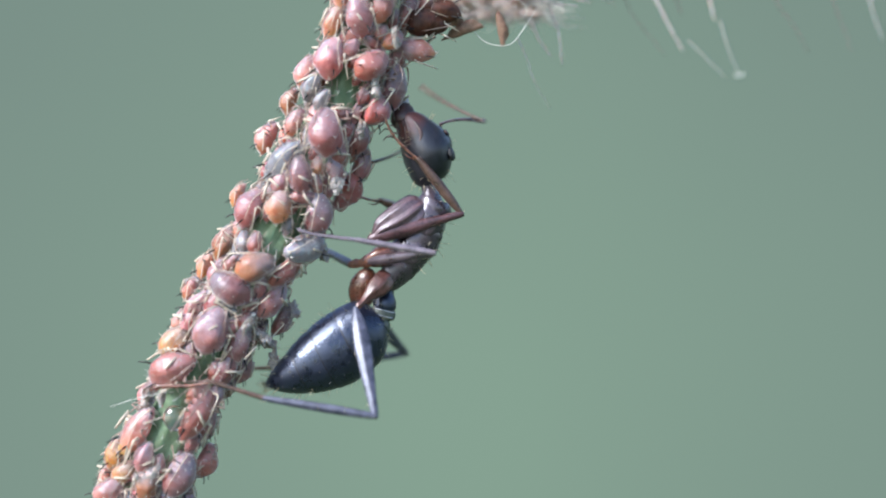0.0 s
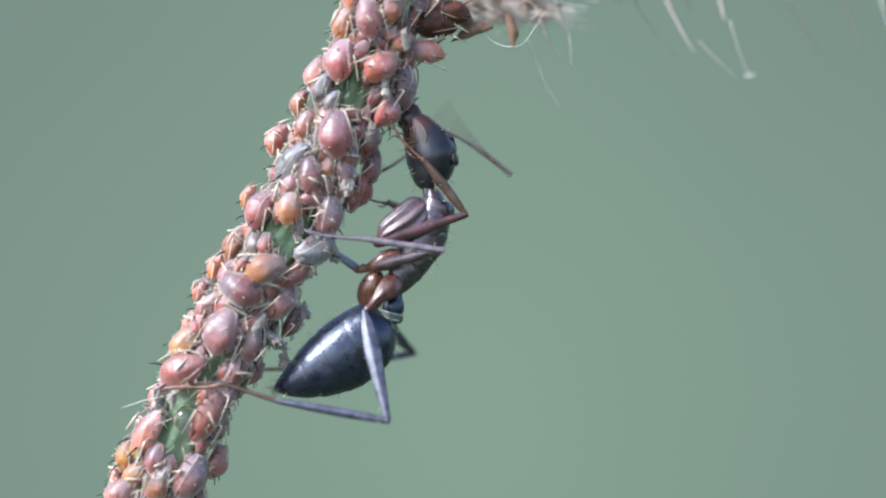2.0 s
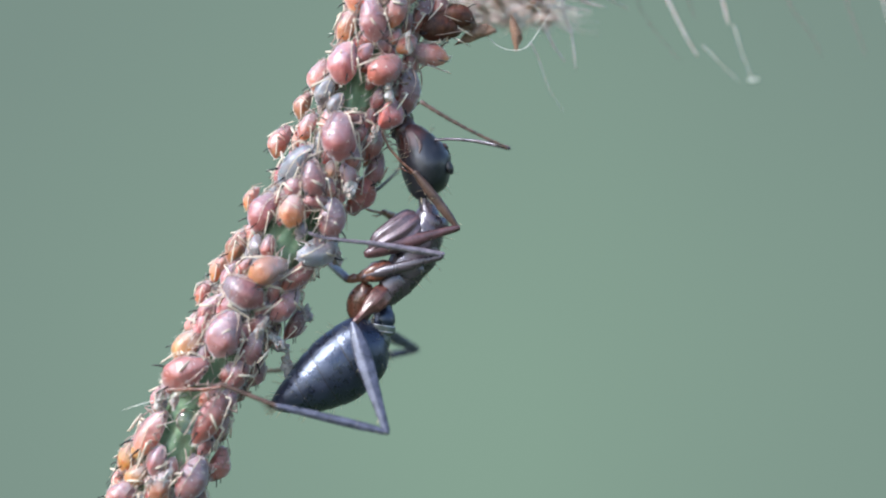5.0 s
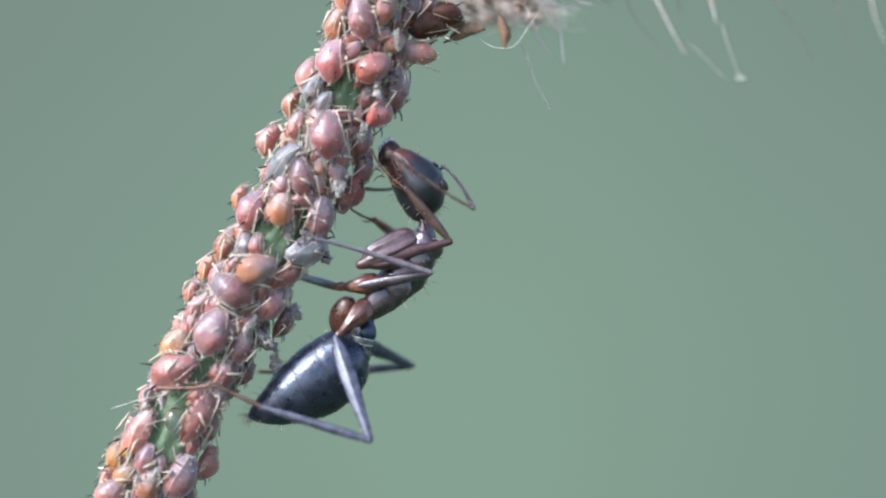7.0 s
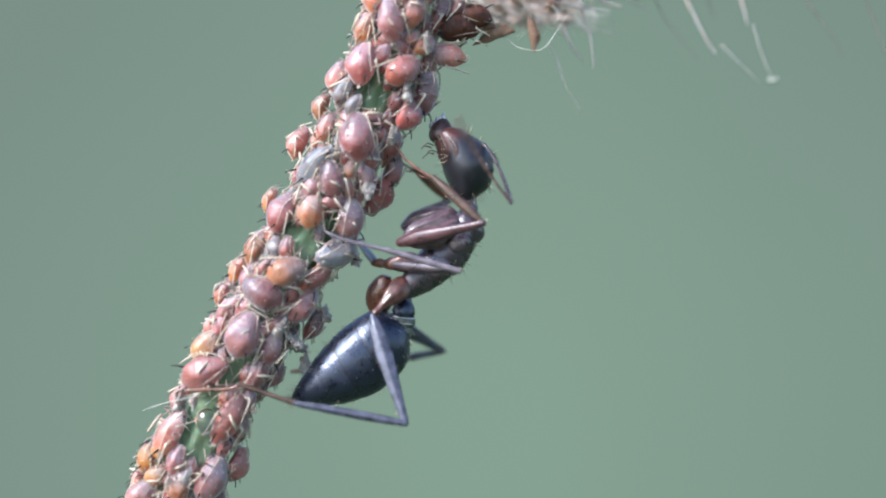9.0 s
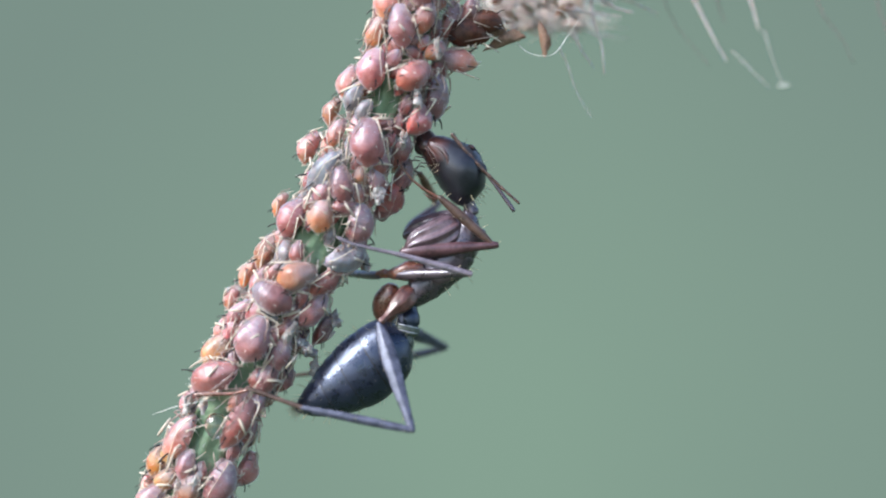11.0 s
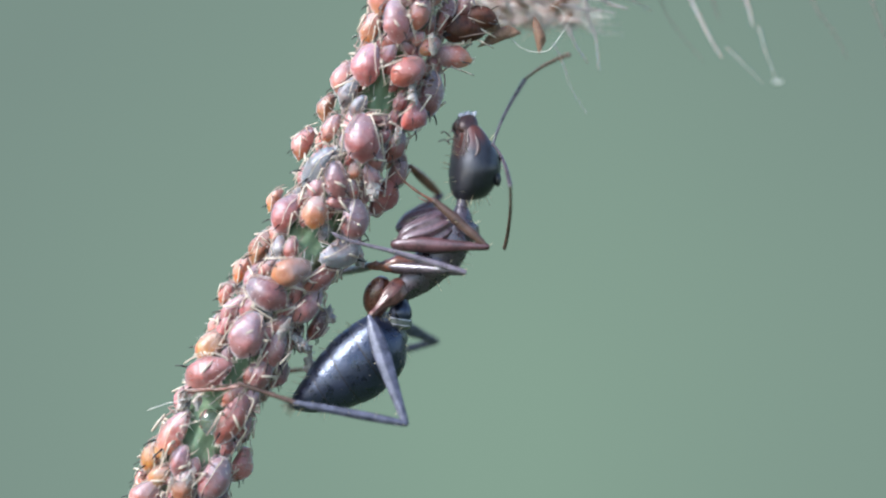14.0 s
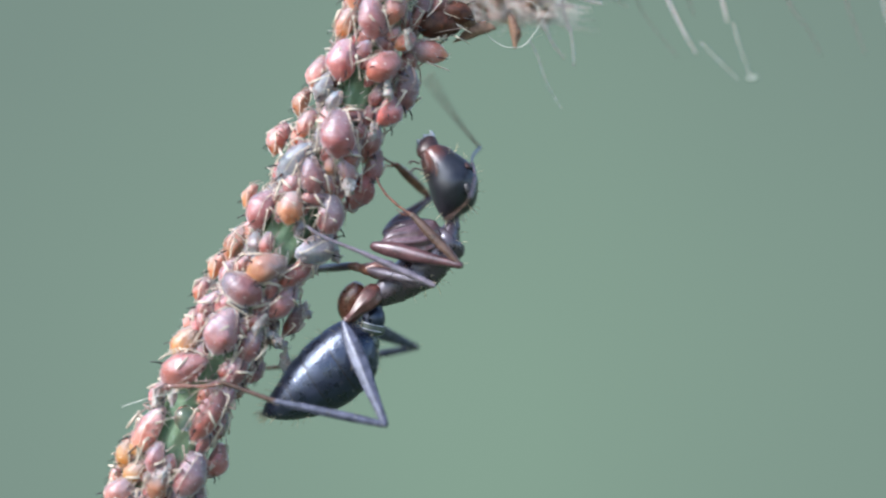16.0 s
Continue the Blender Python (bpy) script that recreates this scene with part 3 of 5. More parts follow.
        if s < 0:
            p["near_hind_coxa"] = limb("hind_coxa", [(-8, 0, 9, 9), (2, 0, 18, 14), (16, 1, 20, 16), (34, 1, 17, 14), (50, 0, 10, 9), (66, 0, 6, 5.5), (76, 0, 6.5, 6), (82, 0, 3, 3)], SHANK, ant, "purplish brown angular hind coxa", flute=0.09)
        else:
            p["far_hind_coxa"] = limb("hind_coxa", [(-14, 0, 9, 9), (-3, 0, 19, 17), (17, -1, 26, 22), (40, 0, 24, 21), (57, 1, 13, 13), (68, 2, 4, 4)], RED, ant, "reddish brown bulging hind coxa", flute=0.03, spines=9)
        p[side + "_hind_femur"] = limb("hind_femur", [(-4, 0, 4, 3.5), (8, 0, 7, 5), (28, 0, 13, 7), (70, 0, 15.5, 7.5), (120, 0, 12, 6.5), (170, 0, 8, 5.5), (196, 0, 6, 5), (203, 0, 3, 3)], BLUE, ant, "flattened grey-blue hind thigh", spines=12, flute=0.06)
        p[side + "_hind_tibia"] = limb("hind_tibia", [(-3, 0, 3, 3), (5, 0, 5.5, 5), (60, 0, 7.5, 6), (130, 0, 7, 5.5), (182, 0, 5, 4.5), (194, 0, 3.5, 3.5)], BLUE, ant, spines=10, flute=0.08)
        p[side + "_hind_tarsus"] = limb("hind_tarsus", [(-3, 0, 3.2, 3), (6, 0, 4.4, 4), (50, 0, 3.8, 3.6), (98, 0, 3.6, 3.4), (106, 0, 2.2, 2.2)], BROWN, ant)
        p[side + "_antenna"] = antenna(ant)
    bm = loft(smooth_rows([(-2, 0, 2.6, 2.6), (30, 3, 3.2, 3.0), (60, 0, 3.4, 3.2), (92, -3, 3.6, 3.2), (100, -5, 1.2, 1.2)], 3), 8, K)
    p["toe"] = part("tarsal_tip", bm, RED, ant, "reddish clawed foot tip")
    return ant, p


ANT, LIMB = build_ant()

# ---- aphids ----
BODY = {   # x, height of the middle, half height, half width
    "plump": [(-0.53, 0.20, 0.02, 0.03), (-0.49, 0.21, 0.09, 0.12), (-0.40, 0.23, 0.20, 0.255), (-0.26, 0.25, 0.295, 0.355), (-0.08, 0.26, 0.335, 0.395), (0.08, 0.25, 0.315, 0.37), (0.20, 0.23, 0.275, 0.325), (0.29, 0.21, 0.235, 0.275), (0.37, 0.19, 0.195, 0.225), (0.43, 0.18, 0.145, 0.17), (0.475, 0.17, 0.09, 0.115), (0.49, 0.16, 0.04, 0.06)],
    "slim": [(-0.56, 0.15, 0.015, 0.02), (-0.50, 0.16, 0.07, 0.085), (-0.38, 0.17, 0.155, 0.19), (-0.20, 0.18, 0.215, 0.265), (0.0, 0.18, 0.22, 0.27), (0.16, 0.17, 0.20, 0.24), (0.28, 0.16, 0.17, 0.205), (0.37, 0.16, 0.14, 0.165), (0.45, 0.15, 0.09, 0.115), (0.49, 0.14, 0.03, 0.05)],
    "oval": [(-0.54, 0.18, 0.02, 0.03), (-0.49, 0.19, 0.08, 0.105), (-0.39, 0.21, 0.175, 0.22), (-0.22, 0.22, 0.265, 0.315), (-0.03, 0.22, 0.285, 0.335), (0.13, 0.21, 0.265, 0.315), (0.25, 0.20, 0.225, 0.265), (0.34, 0.19, 0.185, 0.215), (0.42, 0.17, 0.14, 0.165), (0.47, 0.16, 0.09, 0.11), (0.50, 0.15, 0.03, 0.04)],
}
FOLDS = (-0.36, -0.25, -0.14, -0.03, 0.09, 0.21, 0.32)      # creases between the segments
HUE_WORDS = {"rose": "rose-red", "salmon": "salmon-pink", "orange": "orange", "mauve": "dusky mauve", "brown": "red-brown", "umber": "dark umber", "amber": "amber-yellow", "russet": "russet-red", "grey": "dusty grey", "leaden": "bluish grey"}
SHAPE_WORDS = {"plump": "swollen", "slim": "slender", "oval": "oval"}
PROTO = {}


def aphid_body(shape, k):
    """A soft pear of a body: flat belly, creased back, dented by its neighbours."""
    rows, bm, loops, segs = smooth_rows(BODY[shape], 4), bmesh.new(), [], 26
    twist = 0.05 * math.sin(2.3 * k)
    for x, zc, rz, ry in rows:
        crease = 1.0 - 0.055 * max(math.exp(-((x - f) / 0.016) ** 2) for f in FOLDS)
        loop = []
        for i in range(segs):
            a = 2 * math.pi * i / segs
            c, h = math.cos(a), math.sin(a)
            q = Vector((x * 2.6 + 5.3 * k, 1.7 * c, 1.7 * h))
            w = (crease if h > -0.2 else 1.0) * (1 + 0.17 * noise.noise(q) + 0.05 * noise.noise(q * 3.1))
            flank = 1 + 0.07 * math.exp(-((h + 0.1) / 0.22) ** 2)               # ridge along the side
            rise = h * (0.72 if h < 0 else 1.0)
            loop.append(bm.verts.new((x, (c * 0.88 * ry * flank * w + twist * x), zc + rise * rz * w)))
        loops.append(loop)
    rings(bm, loops)
    bm.normal_update()
    return bm, 0.9 * max(r[3] for r in rows)


def build_aphid(hue, shape, k):
    """One unit-long aphid, head towards +X, feet at z = 0."""
    rnd = random.Random(hue + shape + str(k))
    root = tagged(new("aphid"), f"{SHAPE_WORDS[shape]} {HUE_WORDS[hue]} aphid with pale legs on the stem", "aphid", "aphids on the stem")
    bm, wide = aphid_body(shape, k)
    down = bristles(bm, 34, 0.085, 0.0065, rnd, lean=(-0.5, 0, 0.1), keep=lambda c: c.z > 0.12)
    part("body", bm, SKIN[hue], root)
    tagged(part("hair_coat", down, SILK, root, "short whitish down"), kind="stuff")
    for s in (-1, 1):
        bm = bmesh.new()
        tube(bm, [(-0.30, s * wide * 0.62, 0.20 + wide * 0.5), (-0.40, s * wide * 0.80, 0.26 + wide * 0.60), (-0.50, s * wide * 0.9, 0.30 + wide * 0.60)], [0.020, 0.015, 0.012], 6)
        part("cornicle", bm, DUSK, root, "short dark tube")
        bm = bmesh.new()
        j = [rnd.uniform(-0.06, 0.06) for _ in range(6)]
        back = rnd.uniform(-0.34, -0.02)
        tube(bm, curve_points([(0.46, s * 0.07, 0.22), (0.47, s * 0.14, 0.29 + j[0]), (0.22 + j[2], s * (wide * 0.72 + j[1]), 0.42), (back, s * (wide * 0.98 + j[3]), 0.40 + j[4])], 3), [0.019, 0.020, 0.019, 0.017, 0.016, 0.014, 0.012, 0.010, 0.008, 0.006], 5)
        part("antenna", bm, PALE if rnd.random() < 0.35 else TAN, root)
        bm = bmesh.new()
        bmesh.ops.create_icosphere(bm, subdivisions=1, radius=0.026, matrix=Matrix.Translation((0.42, s * 0.125, 0.20)))
        part("eye", bm, DUSK, root, "dark eye")
        for x, kx, fx in ((0.26, 0.36, 0.60), (0.12, 0.14, 0.02), (-0.04, 0.00, -0.56)):
            jx, jy = rnd.uniform(-0.09, 0.09), rnd.uniform(-0.05, 0.05)
            knee = Vector((kx + jx, s * (wide + 0.05 + jy), 0.33 + jy))
            foot = Vector((fx + 1.4 * jx, s * (wide + 0.08 - jy), 0.14 + 2 * jy if x < 0 else 0.06))
            hind = x < 0
            bm = bmesh.new()
            tube(bm, [(x, s * wide * 0.6, 0.15), knee.lerp(Vector((x, s * wide * 0.6, 0.15)), 0.35), knee, knee.lerp(foot, 0.12), knee.lerp(foot, 0.85), foot],
                 [0.020, 0.031, 0.024, 0.019, 0.017, 0.008] if hind else [0.014, 0.021, 0.017, 0.014, 0.011, 0.006], 6)
            part("leg", bm, PALE if hind or rnd.random() < 0.25 else TAN, root)
    bm = bmesh.new()
    tube(bm, [(-0.47, 0, 0.18), (-0.54, 0, 0.19), (-0.60, 0, 0.22)], [0.040, 0.030, 0.010], 6)
    part("tail", bm, PALE, root, "pale tail tip")
    return root


def spot(c, length, heading, sink=0.0):
    """The pose of an aphid whose middle is at c: belly to the stem, head towards the heading seen from the eye."""
    ctr, d, across = stem_at(c.z)
    up = c - ctr
    up = (up - d * up.dot(d))
    up = up.normalized() if up.length > 1e-6 else Vector((0, -1, 0))
    a = radians(heading)
    if (c - ctr).length > 0.00165:       # those out on the side branch turn their backs to the open
        up = Vector((0.1, -0.9, 0.3)).normalized()
    x = Vector((math.cos(a), 0, math.sin(a)))
    x = x - up * x.dot(up)
    x = x.normalized() if x.length > 0.25 else d
    y = up.cross(x)
    m = Matrix((x, y, up)).transposed().to_4x4()
    m.translation = c - up * 0.2 * length
    return m @ Matrix.Scale(length, 4)


TAKEN = []


def aphid(x, y, z, length, heading, hue, shape="oval"):
    """Middle in mm from the place's centre, length in mm, heading in degrees."""
    key = (hue, shape, len(TAKEN) % 3)
    c = mm((x, y, z)) + ORIGIN
    m = spot(c, length * 0.001, heading)
    TAKEN.append((c, length * 0.001))
    if key not in PROTO:
        PROTO[key] = build_aphid(hue, shape, len(PROTO))
        PROTO[key].matrix_basis = m
        return PROTO[key]
    ob = copy_thing(PROTO[key], m)
    ob.matrix_basis = m
    return ob


aphid(-2.766, -0.678, 6.236, 0.99, 60, 'orange', 'oval')
aphid(-2.07, -1.066, 6.38, 1.24, 95, 'mauve', 'oval')
aphid(-1.409, -1.0, 6.641, 0.99, 80, 'salmon', 'oval')
aphid(-2.822, -0.946, 5.194, 1.21, 82, 'rose', 'plump')
aphid(-3.496, -0.426, 4.866, 1.05, 80, 'salmon', 'plump')
aphid(-1.722, -0.936, 5.01, 1.12, 30, 'russet', 'plump')
aphid(-1.144, -0.129, 5.226, 1.05, 105, 'russet', 'oval')
aphid(-1.20, -0.25, 4.448, 1.45, 98, 'mauve', 'oval')
aphid(-0.58, -0.2, 5.52, 1.15, 176, 'salmon', 'oval')
aphid(-4.034, 0.0, 4.129, 0.83, 70, 'orange', 'plump')
aphid(-1.609, -0.375, 3.927, 1.18, 10, 'rose', 'plump')
aphid(-3.872, -0.579, 3.464, 0.89, 60, 'salmon', 'oval')
aphid(-2.962, -1.118, 3.162, 1.34, 88, 'rose', 'plump')
aphid(-4.672, 0.0, 3.109, 0.99, 92, 'salmon', 'plump')
aphid(-4.233, -0.825, 2.412, 1.34, 38, 'leaden', 'slim')
aphid(-3.678, -1.052, 1.994, 1.08, 100, 'mauve', 'oval')
aphid(-2.108, -0.454, 3.005, 0.99, 70, 'brown', 'oval')
aphid(-2.105, 0.0, 2.328, 1.02, 80, 'mauve', 'oval')
aphid(-3.228, -0.914, 2.25, 0.57, 80, 'orange', 'oval')
aphid(-2.747, -0.721, 2.107, 0.89, 120, 'mauve', 'oval')
aphid(-2.535, 0.0, 1.61, 1.22, 178, 'russet', 'plump')
aphid(-4.225, -0.883, 1.786, 0.86, 60, 'mauve', 'oval')
aphid(-5.533, 0.0, 1.499, 0.73, 75, 'orange', 'oval')
aphid(-5.071, -0.634, 1.095, 1.18, 60, 'rose', 'plump')
aphid(-4.257, -1.002, 1.145, 0.96, 80, 'orange', 'plump')
aphid(-3.246, -0.727, 0.952, 1.18, 100, 'mauve', 'plump')
aphid(-4.984, -0.154, 1.571, 0.67, 50, 'grey', 'slim')
aphid(-5.845, -0.226, 0.174, 1.15, 62, 'orange', 'oval')
aphid(-5.43, -0.342, 0.584, 0.73, 50, 'salmon', 'oval')
aphid(-4.937, -0.901, 0.14, 0.67, 80, 'brown', 'oval')
aphid(-3.618, -0.611, 0.016, 1.37, 172, 'grey', 'oval')
aphid(-6.409, 0.0, -0.462, 0.92, 66, 'orange', 'oval')
aphid(-4.898, -1.065, -0.51, 1.12, 14, 'orange', 'plump')
aphid(-4.098, -0.649, -0.641, 1.25, 20, 'russet', 'slim')
aphid(-5.61, -1.052, -1.097, 1.24, 150, 'mauve', 'plump')
aphid(-6.872, 0.0, -1.132, 0.77, 80, 'salmon', 'oval')
aphid(-6.616, -0.575, -1.568, 1.12, 25, 'mauve', 'slim')
aphid(-4.512, -0.599, -1.441, 1.18, 30, 'mauve', 'oval')
aphid(-4.337, 0.0, -2.025, 0.99, 152, 'brown', 'oval')
aphid(-6.095, -1.106, -2.237, 1.34, 66, 'mauve', 'plump')
aphid(-5.382, -0.839, -2.66, 1.24, 78, 'mauve', 'slim')
aphid(-7.174, -0.606, -2.616, 1.12, 28, 'amber', 'plump')
aphid(-7.211, -0.941, -3.319, 1.50, 14, 'russet', 'oval')
aphid(-5.72, -0.846, -3.30, 1.18, 74, 'mauve', 'slim')
aphid(-5.421, 0.0, -3.412, 0.86, 70, 'mauve', 'oval')
aphid(-6.507, -1.052, -4.559, 1.53, 62, 'russet', 'slim')
aphid(-8.25, -0.682, -5.0, 1.55, 52, 'salmon', 'slim')
aphid(-8.818, -0.425, -5.653, 1.15, 66, 'amber', 'oval')
aphid(-8.583, -0.788, -6.184, 0.90, 30, 'amber', 'oval')
aphid(-7.086, -0.797, -6.245, 1.28, 60, 'mauve', 'plump')
aphid(-6.537, 0.0, -5.979, 1.05, 82, 'russet', 'plump')
aphid(-7.871, -1.036, -6.417, 1.02, 72, 'orange', 'oval')
aphid(-8.976, -0.776, -6.717, 1.05, 40, 'salmon', 'plump')
aphid(-8.50, -0.60, -5.45, 0.86, 60, 'amber', 'oval')
aphid(-6.087, -0.726, -4.073, 0.86, 64, 'mauve', 'oval')
aphid(-0.223, -0.08, 6.315, 1.28, 5, 'umber', 'plump')
aphid(-0.779, -0.08, 6.665, 1.21, 30, 'brown', 'oval')
aphid(0.175, -0.08, 6.665, 1.12, 170, 'umber', 'oval')
aphid(-0.223, -0.08, 6.935, 1.02, 10, 'brown', 'oval')
aphid(-1.018, -0.08, 6.188, 0.80, 60, 'brown', 'oval')
aphid(-7.55, -0.743, -7.16, 1.12, 60, 'mauve', 'plump')
aphid(-8.405, -1.065, -7.277, 1.12, 60, 'salmon', 'plump')
aphid(-7.079, 0.0, -7.159, 0.96, 70, 'brown', 'oval')
aphid(-9.271, -0.724, -7.242, 0.96, 50, 'orange', 'oval')
aphid(-2.401, -0.755, 7.111, 1.12, 80, 'salmon', 'plump')
aphid(-1.452, -1.063, 7.432, 1.12, 80, 'mauve', 'plump')
aphid(-3.091, -0.882, 4.055, 0.70, 60, 'grey', 'oval')
aphid(-6.046, -0.865, -3.326, 0.64, 60, 'brown', 'oval')


def nymphs(count):
    """Small young aphids in the gaps of the crowd."""
    rnd = random.Random(21)
    made = 0
    for _ in range(4000):
        z = rnd.uniform(-8.4, 7.6) * 0.001 + ORIGIN.z
        ctr, d, across = stem_at(z)
        a = radians(rnd.uniform(-100, 100))
        ln = rnd.uniform(0.5, 0.9) * 0.001
        c = ctr + (across * math.sin(a) + Vector((0, -1, 0)) * math.cos(a)) * (STEM_R + rnd.uniform(0.14, 0.5) * ln)
        if any((c - q).length < 0.25 * (ln + l) for q, l in TAKEN):
            continue
        if any((c - (mm(q) + ORIGIN)).length < 0.00060 for q in BARE):
            continue
        q = (c - ORIGIN) * 1000
        aphid(q.x, q.y, q.z, ln * 1000, rnd.gauss(62, 35), rnd.choice(("mauve", "brown", "brown", "mauve", "salmon", "grey", "rose")), rnd.choice(("oval", "slim")))
        made += 1
        if made >= count:
            break


BARE = ((-2.634, -0.765, 4.38), (-7.046, -0.765, -4.037), (-7.264, -0.765, -4.63), (-7.467, -0.765, -5.316), (-4.614, -0.765, 0.327), (-6.329, -0.765, -3.336))
nymphs(190)


# ---- husks, drop, fluff ----
def husk(c, size, seed):
    """A crumpled, empty pale skin caught on the crowd."""
    rnd, limbs = random.Random(seed), []
    bm = loft(smooth_rows([(-0.5, 0, 0.05, 0.06), (-0.35, 0.03, 0.17, 0.22), (-0.1, 0, 0.15, 0.3), (0.15, -0.03, 0.14, 0.22), (0.38, 0, 0.1, 0.12), (0.5, 0.02, 0.04, 0.05)], 4), 26, size * 0.001)
    for v in bm.verts:
        q = v.co * (1000 / size)
        v.co *= 1 + 0.5 * noise.noise(q * 4.5 + Vector((seed, 0, 0))) + 0.45 * noise.noise(q * 11 + Vector((0, seed, 0)))
    for _ in range(7):
        d = Vector([rnd.uniform(-1, 1) for _ in range(3)]).normalized() * size * 0.001
        limbs.append([d * 0.1, d * 0.45, d * 0.5 + Vector((0, 0, -0.22)) * size * 0.001])
    ob = part("shed_skin", bm, HUSK, smooth=False)
    for pts in limbs:
        part("empty_leg", tube(bmesh.new(), pts, [size * 2.4e-5, size * 1.8e-5, size * 8e-6], 5), HUSK, ob)
    ob.matrix_basis = Matrix.Translation(mm(c) + ORIGIN) @ pose(0, 0, 0, rnd.uniform(0, 360), rnd.uniform(0, 360), rnd.uniform(0, 360))
    return tagged(ob, "crumpled whitish shed aphid skin stuck on the stem", "shed skin", "shed skins")


husk((-4.843, -0.584, -2.414), 0.72, 1)
husk((-4.656, 0.0, -2.726), 0.64, 2)
husk((-4.528, 0.0, -3.173), 0.67, 3)
husk((-1.611, -0.969, 4.478), 0.70, 4)
husk((-2.674, -0.857, 1.803), 0.64, 5)
husk((-3.173, 0.0, -0.064), 0.73, 6)
husk((-3.97, 0.0, -1.738), 0.54, 7)
husk((-7.465, -1.05, -4.10), 0.42, 8)
husk((-2.006, -0.855, 3.203), 0.54, 9)
husk((-6.76, 0.0, -0.941), 0.57, 11)
husk((-5.085, -1.053, -2.071), 0.57, 12)
husk((-1.071, -0.905, 5.759), 0.54, 13)
husk((-7.67, -1.15, -6.164), 0.48, 14)
husk((-7.981, -0.768, -4.115), 0.61, 15)
husk((-8.133, -1.15, -6.288), 0.42, 16)


def dew():
    bm = bmesh.new()
    bmesh.ops.create_uvsphere(bm, u_segments=28, v_segments=18, radius=0.00033)
    for v in bm.verts:
        v.co.z *= 1.08
        v.co.y *= 0.85
    ob = tagged(part("honeydew_drop", bm, DROP), "clear round honeydew drop on the green stem", "drop")
    ob.location = mm((-7.082, -1.18, -4.619)) + ORIGIN


dew()


def seed_head():
    root = tagged(new("seed_head"), "pale fluffy drooping seed head with long bristles", "seed head")
    root.location = mm((1.897, 0.877, 7.407)) + ORIGIN
    def strand(points, r0, r1, name="bristle", mat=AWN, label=""):
        path = curve_points([mm(p) + ORIGIN - root.location for p in points], 5)
        n = len(path) - 1
        part(name, tube(bmesh.new(), path, [(r0 + (r1 - r0) * i / n) * 0.001 for i in range(n + 1)], 7), mat, root, label)
    strand([(3.401, 2.104, 8.139), (3.486, 2.104, 7.124), (3.722, 2.104, 6.447), (3.824, 2.104, 5.465)], 0.045, 0.019)
    strand([(2.458, 1.929, 6.248), (2.711, 1.929, 5.743), (2.998, 1.929, 4.9), (3.469, 1.929, 4.143)], 0.023, 0.006)
    strand([(2.907, 2.28, 6.818), (3.162, 2.28, 6.223), (3.537, 2.28, 5.712)], 0.045, 0.015)
    strand([(6.431, 3.507, 8.628), (6.958, 3.507, 7.573), (7.398, 3.507, 6.695), (7.766, 3.507, 6.062)], 0.054, 0.023)
    strand([(7.871, 3.333, 6.384), (8.291, 3.333, 5.965), (8.675, 3.333, 5.58), (9.025, 3.333, 5.23)], 0.017, 0.008)
    strand([(8.315, 3.683, 8.668), (8.615, 3.683, 7.697), (8.756, 3.683, 7.079)], 0.064, 0.019)
    strand([(8.85, 3.333, 7.014), (9.077, 3.333, 6.226), (9.41, 3.333, 5.352)], 0.017, 0.008)
    strand([(5.64, 3.507, 8.452), (6.08, 3.507, 7.398), (6.607, 3.507, 6.66), (7.205, 3.507, 5.957)], 0.017, 0.008, mat=DARK_AWN)
    strand([(10.488, 4.209, 8.788), (10.864, 4.209, 7.75), (11.473, 4.209, 6.909), (11.866, 4.209, 6.139)], 0.023, 0.009, mat=DARK_AWN)
    strand([(12.457, 4.209, 8.608), (12.725, 4.209, 7.625), (12.994, 4.209, 6.909), (13.244, 4.209, 6.193)], 0.023, 0.009, mat=DARK_AWN)
    strand([(13.835, 4.56, 8.687), (14.015, 4.56, 7.604), (14.376, 4.56, 6.61)], 0.032, 0.012)
    strand([(3.672, 2.28, 7.838), (4.183, 2.28, 7.498), (4.727, 2.28, 7.362)], 0.077, 0.015)
    strand([(2.627, 1.929, 7.426), (3.469, 1.929, 7.258), (4.311, 1.929, 7.191)], 0.051, 0.012)
    strand([(4.108, 3.157, 8.2), (4.805, 3.157, 7.851), (5.589, 3.157, 7.468)], 0.045, 0.012)
    strand([(7.445, 4.209, 8.608), (7.66, 4.209, 7.892), (7.839, 4.209, 7.356)], 0.030, 0.009, mat=DARK_AWN)
    strand([(9.663, 4.783, 5.522), (9.772, 4.783, 5.504), (9.881, 4.783, 5.522), (9.972, 4.783, 5.558)], 0.05, 0.028, 'droplet_tip', SILK, 'bright whitish bristle tip')
    # tangle of short pale hairs at the root of the head
    rnd = random.Random(5)
    bm = bmesh.new()
    def behind(x, y, z):                 # the tangle lies a little behind the stem
        return mm((x * (1 + y / 34.35), y, z * (1 + y / 34.35))) + ORIGIN - root.location
    for _ in range(260):
        x = rnd.uniform(0.3, 3.2)
        y = rnd.uniform(2.4, 6.0)
        a = Vector((x, y, 6.85 + rnd.uniform(-0.25, 0.7)))
        b = a + Vector((rnd.uniform(-0.7, 0.9), rnd.uniform(-0.4, 0.4), rnd.uniform(-0.5, 0.1)))
        c = b + Vector((rnd.uniform(-0.3, 0.6), rnd.uniform(-0.3, 0.3), rnd.uniform(-0.3, 0.1)))
        tube(bm, [behind(*q) for q in (a, b, c)], [2.6e-5, 2.2e-5, 8e-6], 5)
    tagged(part("fluff", bm, FLUFF, root, "tangled whitish fluff"), kind="stuff")
